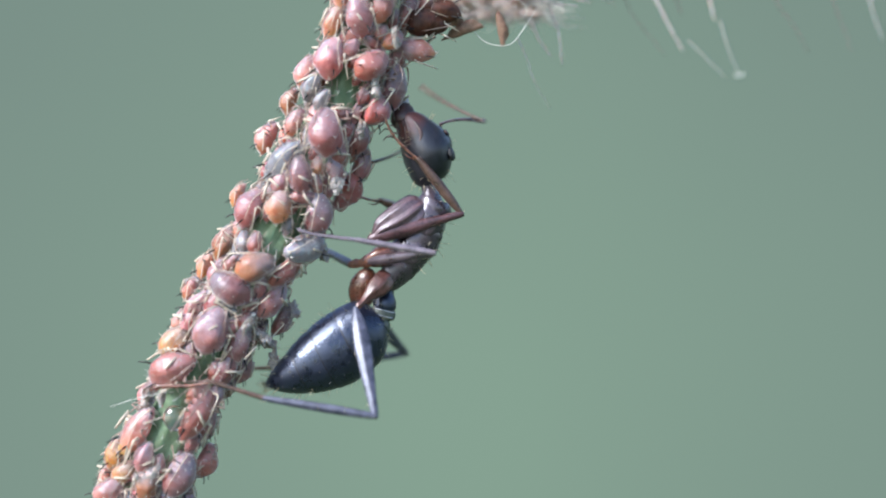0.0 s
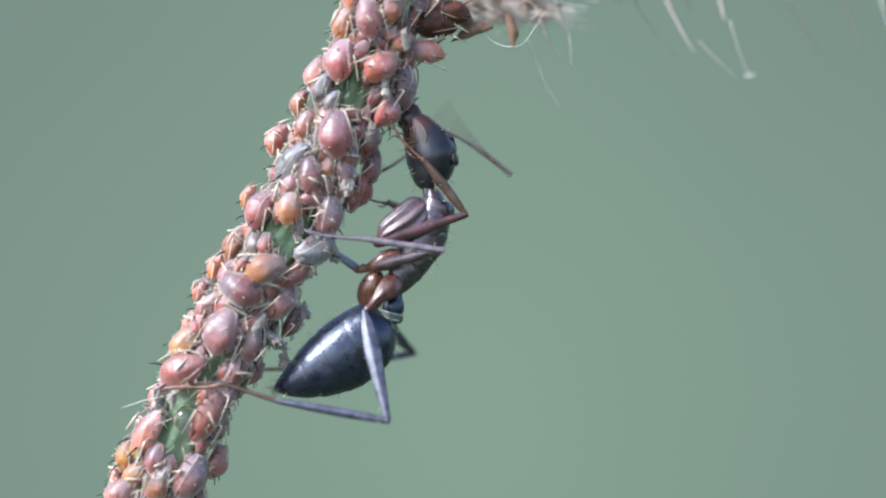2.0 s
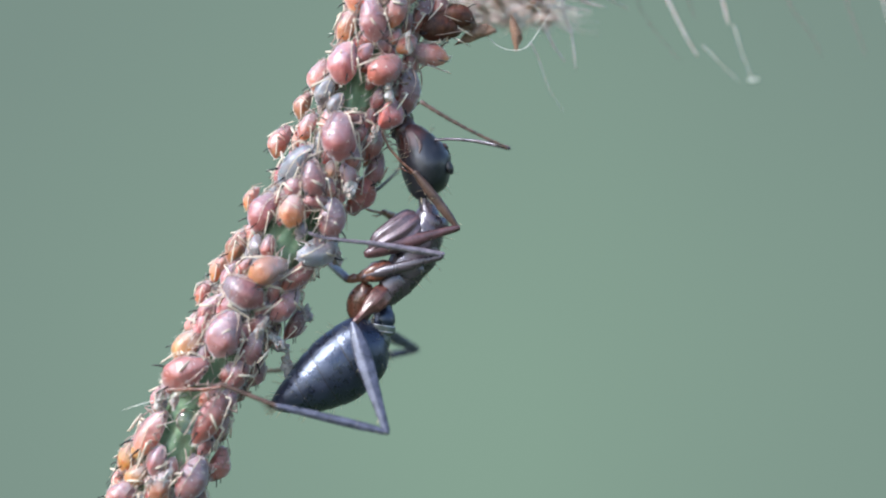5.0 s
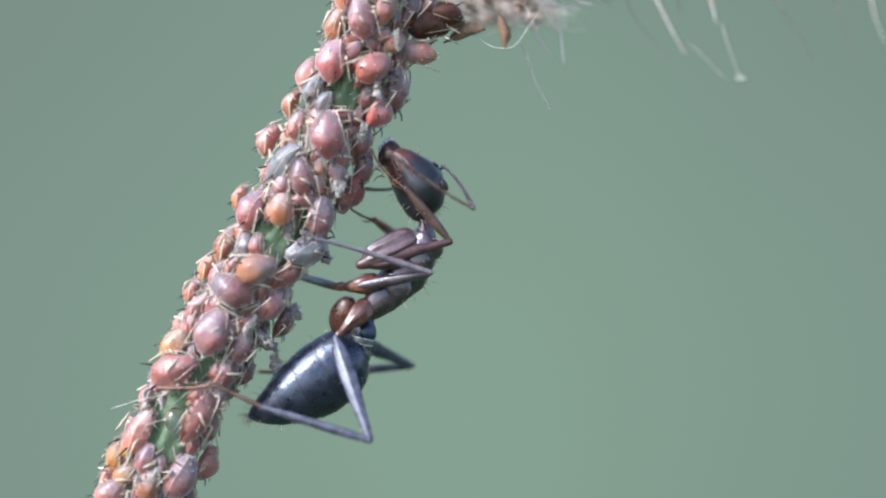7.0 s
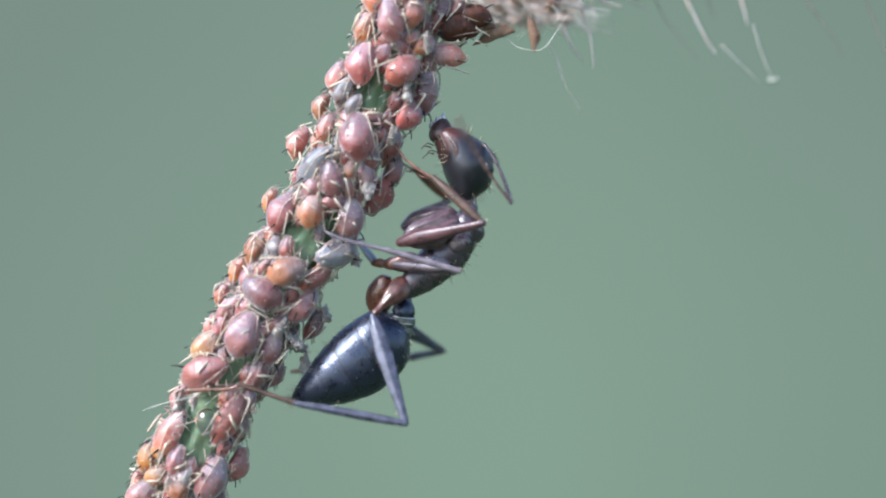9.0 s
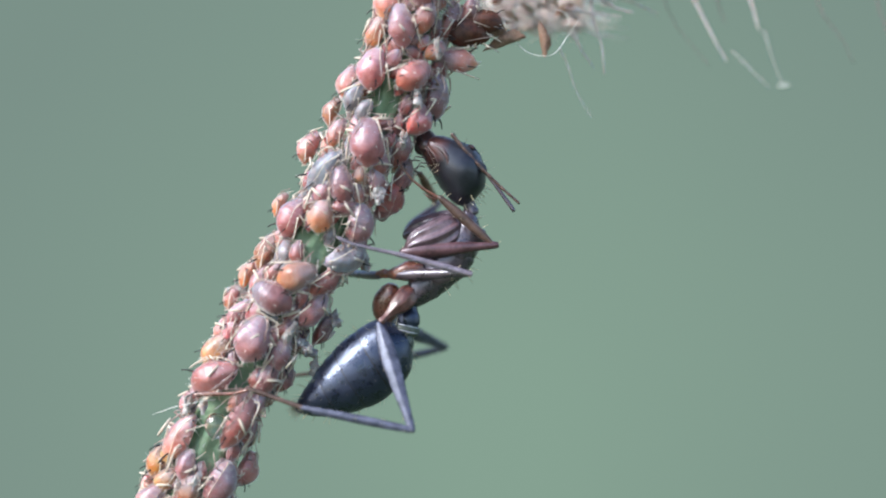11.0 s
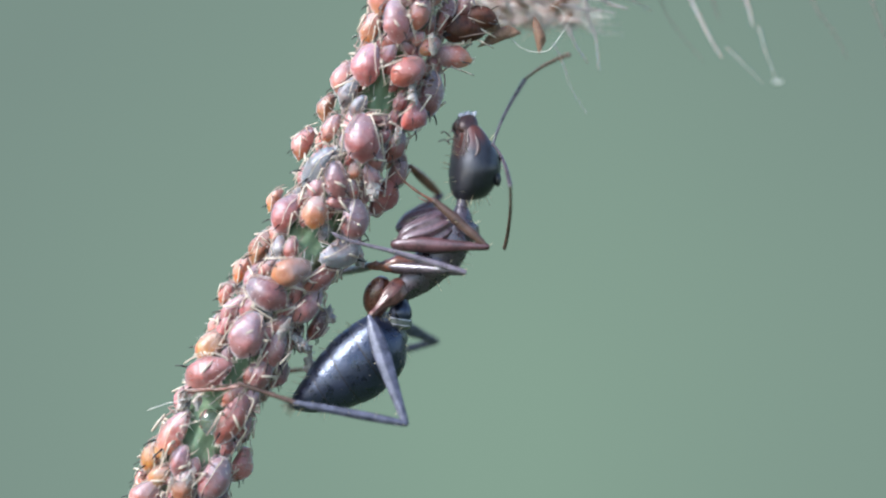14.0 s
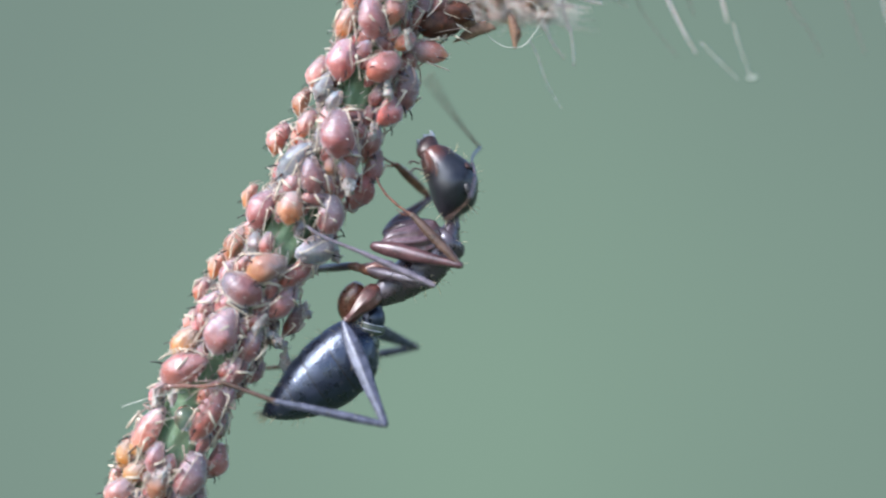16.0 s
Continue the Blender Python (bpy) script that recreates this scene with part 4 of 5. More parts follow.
    for i in range(110):                 # chaffy scales
        x = rnd.uniform(0.2, 2.8)
        c = behind(x, rnd.uniform(2.2, 6.2), 6.95 + rnd.uniform(-0.5, 0.5))
        bm = loft([(-0.5, 0, 0.02, 0.03), (-0.2, 0.03, 0.07, 0.17), (0.15, 0.03, 0.06, 0.15), (0.5, -0.04, 0.015, 0.02)], 9, rnd.uniform(0.5, 0.85) * 0.001, rough=0.3, seed=i)
        bmesh.ops.transform(bm, matrix=Matrix.Translation(c) @ pose(0, 0, 0, 90 + rnd.uniform(-50, 50), rnd.uniform(-35, 50), rnd.uniform(-40, 40)), verts=bm.verts)
        part("scale", bm, (CHAFF, FLUFF, CHAFF, CHAFF, FLUFF, DRY)[i % 6], root)


seed_head()


def bract():
    """The small dry scale that hangs under the seed head."""
    for c, size, lean, k in (((1.93, 0.717, 6.30), 0.82, 80, 3), ((0.80, 0.191, 6.15), 0.95, -22, 5), ((-0.225, 0.319, 6.903), 1.1, 12, 8), ((0.10, 0.12, 6.36), 1.25, -8, 11)):
        bm = loft(smooth_rows([(-0.62, -0.03, 0.02, 0.03), (-0.5, -0.01, 0.06, 0.07), (-0.25, 0.03, 0.15, 0.13), (0.05, 0.05, 0.19, 0.14), (0.3, 0.02, 0.17, 0.10), (0.48, -0.03, 0.12, 0.06), (0.56, -0.07, 0.07, 0.03)], 4), 22, size * 0.001)
        for v in bm.verts:               # shrivelled folds
            q = v.co * (1000 / size)
            v.co *= 1 + 0.30 * noise.noise(Vector((q.x * 1.6 + k, q.y * 6, q.z * 6))) + 0.16 * noise.noise(q * 9 + Vector((0, k, 0)))
        ob = part("dry_bract", bm, DRY)
        ob.matrix_basis = Matrix.Translation(mm(c) + ORIGIN) @ pose(0, 0, 0, 10, lean, 0)
        tagged(ob, "small withered brown bract under the seed head", "bract", "dry bracts")
    for pts in ([(1.062, 0.319, 6.211), (1.381, 0.239, 5.876), (1.778, 0.159, 5.718), (2.21, 0.159, 5.782), (2.585, 0.239, 6.277), (2.913, 0.319, 6.775)], [(2.279, 0.478, 7.097), (2.516, 0.399, 6.984), (2.639, 0.319, 6.694), (2.478, 0.319, 6.485)], [(-7.102, -1.515, -3.856), (-7.616, -1.467, -3.953), (-8.158, -1.435, -4.079), (-8.809, -1.403, -4.297)]):
        path = curve_points([mm(q) + ORIGIN for q in pts], 8)
        bm = tube(bmesh.new(), path, [0.95e-5] * (len(path) - 4) + [9e-6, 8e-6, 6e-6, 4e-6], 5)
        tagged(part("silk_thread", bm, SILK), "fine white silk thread caught on the plant", "thread")


bract()


def stem_hairs():
    rnd = random.Random(9)
    bm = bmesh.new()
    for _ in range(260):
        z = rnd.uniform(-8.4, 7.4) * 0.001 + ORIGIN.z
        ctr, d, across = stem_at(z)
        a = rnd.uniform(-1.7, 1.7)
        o = (across * math.sin(a) + Vector((0, -1, 0)) * math.cos(a))
        p = ctr + o * STEM_R * 0.95 - PLANT.location
        ln = rnd.uniform(0.25, 0.75) * 0.001
        e = (o + d * rnd.uniform(-0.6, 0.6) + across * rnd.uniform(-0.3, 0.3)).normalized()
        tube(bm, [p, p + e * ln * 0.6, p + e * ln + d * rnd.uniform(-0.1, 0.1) * ln], [1.5e-5, 1.1e-5, 3e-6], 4)
    tagged(part("stem_hairs", bm, SILK, PLANT, "fine whitish stem hairs"), kind="stuff")


stem_hairs()


def litter():
    """Wax flakes and loose pale legs that cling to the crowd."""
    rnd = random.Random(33)
    flakes, sticks = bmesh.new(), bmesh.new()
    for c, ln in TAKEN:
        ctr, d, across = stem_at(c.z)
        up = (c - ctr) - d * (c - ctr).dot(d)
        up = up.normalized() if up.length > 1e-6 else Vector((0, -1, 0))
        for _ in range(1):
            w = (up + Vector([rnd.uniform(-0.9, 0.9) for _ in range(3)])).normalized()
            p = c + w * ln * 0.30 - PLANT.location
            q = [p + Vector([rnd.gauss(0, 1) for _ in range(3)]) * rnd.uniform(1.4e-5, 4.2e-5) for _ in range(4)]
            v = [flakes.verts.new(k) for k in q]
            for f in ((0, 1, 2), (0, 3, 1), (1, 3, 2), (0, 2, 3)):
                flakes.faces.new([v[k] for k in f])
        for _ in range(1 if ln > 0.00075 else 0):
            w = (up + Vector([rnd.uniform(-0.8, 0.8) for _ in range(3)])).normalized()
            p = c + w * ln * 0.32 - PLANT.location
            e = w.cross(Vector([rnd.gauss(0, 1) for _ in range(3)])).normalized() * rnd.uniform(1.6e-4, 3.2e-4)
            tube(sticks, [p - e, p + w * 6e-6, p + e], [3.2e-5, 4.0e-5, 2.6e-5], 6)
    tagged(part("wax", flakes, HUSK, PLANT, "whitish wax flakes", smooth=False), kind="stuff")
    tagged(part("leg_litter", sticks, PALE, PLANT, "pale loose leg bits"), kind="stuff")


litter()

# ---- what moves ----
# joints of the ant in mm from its hub: seconds, x, y, z
MOUTH = [
    (0.0, 0.38, 0.0, 5.054),
    (0.5, 0.34, 0.0, 5.045),
    (1.0, 0.3, 0.0, 5.017),
    (1.5, 0.31, 0.0, 5.054),
    (2.0, 0.34, 0.0, 4.961),
    (2.5, 0.149, 0.0, 4.84),
    (3.0, 0.213, 0.0, 5.011),
    (3.5, 0.211, 0.0, 5.049),
    (6.0, -0.336, 0.0, 4.605),
    (6.5, -0.298, 0.0, 4.171),
    (7.0, -0.054, 0.0, 4.007),
    (7.5, 0.021, 0.0, 4.083),
    (8.0, 0.457, 0.0, 4.285),
    (8.5, 0.493, 0.0, 4.637),
    (9.0, 0.47, 0.0, 4.938),
    (11.5, -0.384, 0.0, 4.417),
    (12.0, -0.245, 0.0, 4.792),
    (12.5, 0.209, 0.0, 5.151),
    (13.0, 0.434, 0.0, 5.487),
    (13.5, 0.595, 0.0, 5.587),
    (14.0, 1.206, 0.0, 4.941),
    (14.5, 0.991, 0.0, 4.612),
    (15.0, 0.986, 0.0, 4.364),
    (15.5, 1.001, 0.0, 4.31),
    (16.0, 0.777, 0.0, 4.093),
]
NECK = [
    (0.0, 1.109, 0.0, 2.853),
    (0.5, 1.022, 0.0, 2.893),
    (1.0, 1.005, 0.0, 2.864),
    (1.5, 0.829, 0.0, 2.902),
    (2.0, 0.858, 0.0, 2.807),
    (2.5, 0.948, 0.0, 2.606),
    (3.0, 0.692, 0.0, 2.97),
    (3.5, 0.739, 0.0, 2.657),
    (6.0, 0.618, 0.0, 2.577),
    (6.5, 0.85, 0.0, 2.175),
    (7.0, 0.98, 0.0, 1.966),
    (7.5, 1.023, 0.0, 1.85),
    (8.0, 1.171, 0.0, 1.859),
    (8.5, 1.419, 0.0, 2.309),
    (9.0, 1.423, 0.0, 2.59),
    (11.5, 0.897, 0.0, 2.661),
    (12.0, 0.717, 0.0, 2.911),
    (12.5, 0.779, 0.0, 3.158),
    (13.0, 0.761, 0.0, 3.381),
    (13.5, 0.81, 0.0, 3.306),
    (14.0, 1.101, 0.0, 2.628),
    (14.5, 1.396, 0.0, 2.458),
    (15.0, 1.382, 0.0, 2.212),
    (15.5, 1.405, 0.0, 1.997),
    (16.0, 1.497, 0.0, 1.973),
]
WAIST = [
    (0.0, 0.064, 0.0, -0.013),
    (0.5, 0.061, 0.0, 0.057),
    (1.0, 0.033, 0.0, 0.032),
    (1.5, 0.0, 0.0, 0.0),
    (2.0, 0.017, 0.0, -0.059),
    (2.5, -0.055, 0.0, -0.185),
    (3.0, -0.135, 0.0, 0.019),
    (3.5, -0.296, 0.0, -0.246),
    (6.0, -0.423, 0.0, -0.372),
    (6.5, -0.508, 0.0, -0.615),
    (7.0, -0.537, 0.0, -0.742),
    (7.5, -0.495, 0.0, -0.746),
    (8.0, -0.428, 0.0, -0.61),
    (8.5, -0.335, 0.0, -0.307),
    (9.0, -0.335, 0.0, -0.071),
    (11.5, -0.453, 0.0, -0.181),
    (12.0, -0.471, 0.0, -0.043),
    (12.5, -0.48, 0.0, 0.199),
    (13.0, -0.425, 0.0, 0.346),
    (13.5, -0.505, 0.0, 0.271),
    (14.0, -0.534, 0.0, -0.088),
    (14.5, -0.462, 0.0, -0.099),
    (15.0, -0.469, 0.0, -0.192),
    (15.5, -0.583, 0.0, -0.289),
    (16.0, -0.572, 0.0, -0.374),
]
GASTER_TOP = [
    (0.0, -0.177, 0.0, -0.969),
    (0.5, -0.212, 0.0, -0.898),
    (1.0, -0.259, 0.0, -0.907),
    (1.5, -0.271, 0.0, -0.957),
    (2.0, -0.259, 0.0, -1.015),
    (2.5, -0.374, 0.0, -1.142),
    (3.0, -0.374, 0.0, -0.986),
    (3.5, -0.455, 0.0, -1.219),
    (6.0, -0.584, 0.0, -1.296),
    (6.5, -0.668, 0.0, -1.492),
    (7.0, -0.777, 0.0, -1.698),
    (7.5, -0.735, 0.0, -1.702),
    (8.0, -0.589, 0.0, -1.566),
    (8.5, -0.494, 0.0, -1.232),
    (9.0, -0.464, 0.0, -1.028),
    (11.5, -0.69, 0.0, -1.171),
    (12.0, -0.628, 0.0, -1.001),
    (12.5, -0.601, 0.0, -0.839),
    (13.0, -0.532, 0.0, -0.772),
    (13.5, -0.613, 0.0, -0.799),
    (14.0, -0.69, 0.0, -1.126),
    (14.5, -0.666, 0.0, -1.058),
    (15.0, -0.734, 0.0, -1.151),
    (15.5, -0.82, 0.0, -1.215),
    (16.0, -0.809, 0.0, -1.411),
]
GASTER_TIP = [
    (0.0, -3.416, 0.0, -2.615),
    (0.5, -3.446, 0.0, -2.547),
    (1.0, -3.451, 0.0, -2.575),
    (1.5, -3.46, 0.0, -2.679),
    (2.0, -3.472, 0.0, -2.708),
    (2.5, -3.564, 0.0, -2.772),
    (3.0, -3.532, 0.0, -2.775),
    (3.5, -3.533, 0.0, -3.055),
    (6.0, -3.618, 0.0, -3.111),
    (6.5, -3.751, 0.0, -3.406),
    (7.0, -3.931, 0.0, -3.446),
    (7.5, -3.874, 0.0, -3.401),
    (8.0, -3.753, 0.0, -3.318),
    (8.5, -3.558, 0.0, -3.148),
    (9.0, -3.457, 0.0, -2.833),
    (11.5, -3.567, 0.0, -3.02),
    (12.0, -3.499, 0.0, -3.008),
    (12.5, -3.422, 0.0, -2.776),
    (13.0, -3.371, 0.0, -2.702),
    (13.5, -3.455, 0.0, -2.681),
    (14.0, -3.564, 0.0, -2.977),
    (14.5, -3.495, 0.0, -3.104),
    (15.0, -3.575, 0.0, -3.129),
    (15.5, -3.646, 0.0, -3.16),
    (16.0, -3.63, 0.0, -3.298),
]
KNEE_FRONT = [
    (0.0, 2.143, 0.0, 2.085),
    (0.5, 2.153, 0.0, 2.19),
    (1.0, 2.101, 0.0, 2.221),
    (1.5, 2.041, 0.0, 2.136),
    (2.0, 2.019, 0.0, 2.116),
    (2.5, 1.984, 0.0, 2.017),
    (3.0, 1.888, 0.0, 2.173),
    (3.5, 1.807, 0.0, 1.892),
    (6.0, 1.701, 0.0, 1.778),
    (6.5, 1.774, 0.0, 1.536),
    (7.0, 1.777, 0.0, 1.375),
    (7.5, 1.819, 0.0, 1.26),
    (8.0, 1.839, 0.0, 1.22),
    (8.5, 1.658, 0.0, 1.878),
    (9.0, 1.821, 0.0, 1.952),
    (11.5, 1.808, 0.0, 1.467),
    (12.0, 1.71, 0.0, 1.558),
    (12.5, 1.792, 0.0, 1.68),
    (13.0, 1.803, 0.0, 1.821),
    (13.5, 1.771, 0.0, 1.809),
    (14.0, 1.806, 0.0, 1.323),
    (14.5, 1.766, 0.0, 1.073),
    (15.0, 1.709, 0.0, 0.86),
    (15.5, 1.663, 0.0, 0.786),
    (16.0, 1.739, 0.0, 0.666),
]
FOOT_FRONT = [
    (0.0, 0.074, -0.717, 4.614),
    (0.5, 0.064, -0.717, 4.652),
    (1.0, -0.007, -0.717, 4.704),
    (1.5, -0.128, -0.717, 4.66),
    (2.0, -0.06, -0.717, 4.65),
    (2.5, -0.139, -0.717, 4.45),
    (3.0, -0.154, -0.717, 4.571),
    (3.5, -0.109, -0.717, 4.655),
    (6.0, -0.458, -0.717, 4.111),
    (6.5, -0.467, -0.717, 4.03),
    (7.0, -0.337, -0.717, 3.823),
    (7.5, -0.45, -0.717, 4.022),
    (8.0, -0.384, -0.717, 4.002),
    (8.5, -0.457, -0.717, 4.095),
    (9.0, -0.529, -0.717, 4.08),
    (11.5, -0.581, -0.717, 3.488),
    (12.0, -0.568, -0.717, 3.34),
    (12.5, -0.586, -0.717, 3.312),
    (13.0, -0.603, -0.717, 3.393),
    (13.5, -0.633, -0.717, 3.445),
    (14.0, -0.663, -0.717, 3.453),
    (14.5, -0.608, -0.717, 3.287),
    (15.0, -0.61, -0.717, 3.196),
    (15.5, -0.662, -0.717, 3.179),
    (16.0, -0.615, -0.717, 3.139),
]
KNEE_MIDDLE = [
    (0.0, 1.311, 0.0, 0.971),
    (0.5, 1.258, 0.0, 1.091),
    (1.0, 1.266, 0.0, 1.029),
    (1.5, 1.275, 0.0, 1.132),
    (2.0, 1.265, 0.0, 1.083),
    (2.5, 1.299, 0.0, 0.98),
    (3.0, 1.219, 0.0, 1.024),
    (3.5, 1.218, 0.0, 1.094),
    (6.0, 1.173, 0.0, 0.902),
    (6.5, 1.183, 0.0, 0.692),
    (7.0, 1.186, 0.0, 0.483),
    (7.5, 1.26, 0.0, 0.447),
    (8.0, 1.2, 0.0, 0.392),
    (8.5, 1.132, 0.0, 0.523),
    (9.0, 1.15, 0.0, 0.598),
    (11.5, 1.188, 0.0, 0.716),
    (12.0, 1.202, 0.0, 0.84),
    (12.5, 1.239, 0.0, 0.927),
    (13.0, 1.248, 0.0, 0.958),
    (13.5, 1.201, 0.0, 0.883),
    (14.0, 1.171, 0.0, 0.604),
    (14.5, 1.052, 0.0, 0.465),
    (15.0, 1.012, 0.0, 0.298),
    (15.5, 0.964, 0.0, 0.163),
    (16.0, 0.974, 0.0, 0.107),
]
KNEE_HIND = [
    (0.0, -0.361, 0.0, -3.631),
    (0.5, -0.312, 0.0, -3.608),
    (1.0, -0.307, 0.0, -3.665),
    (1.5, -0.287, 0.0, -3.667),
    (2.0, -0.302, 0.0, -3.726),
    (2.5, -0.324, 0.0, -3.819),
    (3.0, -0.341, 0.0, -3.728),
    (3.5, -0.358, 0.0, -3.96),
    (6.0, -0.46, 0.0, -3.958),
    (6.5, -0.51, 0.0, -4.169),
    (7.0, -0.54, 0.0, -4.248),
    (7.5, -0.547, 0.0, -4.252),
    (8.0, -0.481, 0.0, -4.069),
    (8.5, -0.445, 0.0, -3.863),
    (9.0, -0.371, 0.0, -3.707),
    (11.5, -0.477, 0.0, -3.752),
    (12.0, -0.493, 0.0, -3.632),
    (12.5, -0.426, 0.0, -3.436),
    (13.0, -0.379, 0.0, -3.29),
    (13.5, -0.445, 0.0, -3.303),
    (14.0, -0.474, 0.0, -3.677),
    (14.5, -0.386, 0.0, -3.654),
    (15.0, -0.446, 0.0, -3.699),
    (15.5, -0.493, 0.0, -3.779),
    (16.0, -0.375, 0.0, -3.834),
]
KNEE_HIND_FAR = [
    (0.0, 0.521, 0.0, -1.864),
    (0.5, 0.504, 0.0, -1.825),
    (1.0, 0.469, 0.0, -1.836),
    (1.5, 0.478, 0.0, -1.754),
    (2.0, 0.456, 0.0, -1.831),
    (2.5, 0.488, 0.0, -1.81),
    (3.0, 0.424, 0.0, -1.575),
    (3.5, 0.502, 0.0, -1.616),
    (6.0, 0.42, 0.0, -1.68),
    (6.5, 0.559, 0.0, -2.017),
    (7.0, 0.657, 0.0, -2.147),
    (7.5, 0.747, 0.0, -2.183),
    (8.0, 0.734, 0.0, -2.094),
    (8.5, 0.734, 0.0, -1.837),
    (9.0, 0.7, 0.0, -1.666),
    (11.5, 0.427, 0.0, -1.358),
    (12.0, 0.378, 0.0, -1.236),
    (12.5, 0.326, 0.0, -1.071),
    (13.0, 0.331, 0.0, -1.007),
    (13.5, 0.298, 0.0, -1.034),
    (14.0, 0.396, 0.0, -1.36),
    (14.5, 0.405, 0.0, -1.45),
    (15.0, 0.386, 0.0, -1.492),
    (15.5, 0.442, 0.0, -1.576),
    (16.0, 0.515, 0.0, -1.648),
]
KNEE_FRONT_FAR = [
    (0.0, 0.867, 0.0, 1.977),
    (0.5, 0.861, 0.0, 2.016),
    (1.0, 0.841, 0.0, 2.036),
    (1.5, 0.797, 0.0, 1.993),
    (2.0, 0.807, 0.0, 1.946),
    (2.5, 0.789, 0.0, 1.889),
    (3.0, 0.613, 0.0, 2.013),
    (3.5, 0.58, 0.0, 1.779),
    (6.0, 0.457, 0.0, 1.7),
    (6.5, 0.53, 0.0, 1.458),
    (7.0, 0.581, 0.0, 1.249),
    (7.5, 0.623, 0.0, 1.181),
    (8.0, 1.251, 0.0, 1.859),
    (8.5, 0.94, 0.0, 2.564),
    (9.0, 0.865, 0.0, 2.591),
    (11.5, 0.099, 0.0, 2.66),
    (12.0, 0.08, 0.0, 2.671),
    (12.5, 0.223, 0.0, 2.836),
    (13.0, 0.204, 0.0, 2.901),
    (13.5, 0.174, 0.0, 2.826),
    (14.0, 0.50, 0.0, 2.76),
    (14.5, 0.72, 0.0, 2.98),
    (15.0, 0.901, 0.0, 2.768),
    (15.5, 0.797, 0.0, 2.793),
    (16.0, 0.891, 0.0, 2.578),
]
FOOT_FRONT_FAR = [
    (0.0, -0.748, 0.399, 2.717),
    (0.5, -0.739, 0.399, 2.722),
    (1.0, -0.772, 0.399, 2.715),
    (1.5, -0.742, 0.399, 2.68),
    (2.0, -0.745, 0.399, 2.672),
    (2.5, -0.751, 0.399, 2.575),
    (3.0, -0.848, 0.399, 2.539),
    (3.5, -0.882, 0.399, 2.512),
    (6.0, -0.924, 0.399, 2.435),
    (6.5, -1.012, 0.399, 2.399),
    (7.0, -1.039, 0.399, 2.429),
    (7.5, -0.995, 0.399, 2.393),
    (8.0, -0.798, 0.399, 3.001),
    (8.5, -0.517, 0.399, 3.774),
    (9.0, -0.64, 0.399, 3.984),
    (11.5, -0.402, 0.399, 3.728),
    (12.0, -0.502, 0.399, 3.446),
    (12.5, -0.603, 0.399, 3.74),
    (13.0, -0.62, 0.399, 3.856),
    (13.5, -0.7, 0.399, 3.91),
    (14.0, -0.80, 0.399, 4.0),
    (14.5, -0.70, 0.399, 4.06),
    (15.0, -0.76, 0.399, 4.05),
    (15.5, -0.86, 0.399, 4.12),
    (16.0, -0.60, 0.399, 4.02),
]
FOOT_MIDDLE_FAR = [
    (0.0, -1.99, 0.877, 1.124),
    (0.5, -1.946, 0.877, 1.161),
    (1.0, -1.985, 0.877, 1.159),
    (1.5, -2.029, 0.877, 1.165),
    (2.0, -2.056, 0.877, 1.162),
    (2.5, -1.99, 0.877, 1.121),
    (3.0, -1.925, 0.877, 1.167),
    (3.5, -2.008, 0.877, 1.206),
    (6.0, -2.496, 0.877, 0.689),
    (6.5, -2.831, 0.877, 0.52),
    (7.0, -2.887, 0.877, 0.438),
    (7.5, -2.483, 0.877, 0.598),
    (8.0, -2.009, 0.877, 0.853),
    (8.5, -1.834, 0.877, 1.03),
    (9.0, -1.834, 0.877, 1.521),
    (11.5, -2.831, 0.877, 0.515),
    (12.0, -2.714, 0.877, 0.526),
    (12.5, -2.645, 0.877, 0.571),
    (13.0, -2.618, 0.877, 0.595),
    (13.5, -2.636, 0.877, 0.585),
    (14.0, -2.618, 0.877, 0.528),
    (14.5, -3.04, 0.877, 0.497),
    (15.0, -3.051, 0.877, 0.443),
    (15.5, -3.079, 0.877, 0.518),
    (16.0, -2.896, 0.877, 0.516),
]
SCAPE_ROOT = [
    (0.0, 1.513, 0.0, 4.574),
    (0.5, 1.392, 0.0, 4.614),
    (1.0, 1.333, 0.0, 4.535),
    (1.5, 1.275, 0.0, 4.576),
    (2.0, 1.28, 0.0, 4.447),
    (2.5, 1.425, 0.0, 4.361),
    (3.0, 1.186, 0.0, 4.597),
    (3.5, 1.264, 0.0, 4.284),
    (6.0, 0.86, 0.0, 4.219),
    (6.5, 1.218, 0.0, 3.77),
    (7.0, 1.508, 0.0, 3.48),
    (7.5, 1.471, 0.0, 3.524),
    (8.0, 1.684, 0.0, 3.852),
    (8.5, 1.929, 0.0, 3.871),
    (9.0, 1.872, 0.0, 4.104),
    (11.5, 0.734, 0.0, 4.289),
    (12.0, 1.239, 0.0, 4.411),
    (12.5, 1.281, 0.0, 4.627),
    (13.0, 1.553, 0.0, 4.739),
    (13.5, 1.666, 0.0, 4.758),
    (14.0, 1.957, 0.0, 4.177),
    (14.5, 1.997, 0.0, 3.942),
    (15.0, 2.169, 0.0, 3.65),
    (15.5, 2.246, 0.0, 3.369),
    (16.0, 2.069, 0.0, 3.505),
]
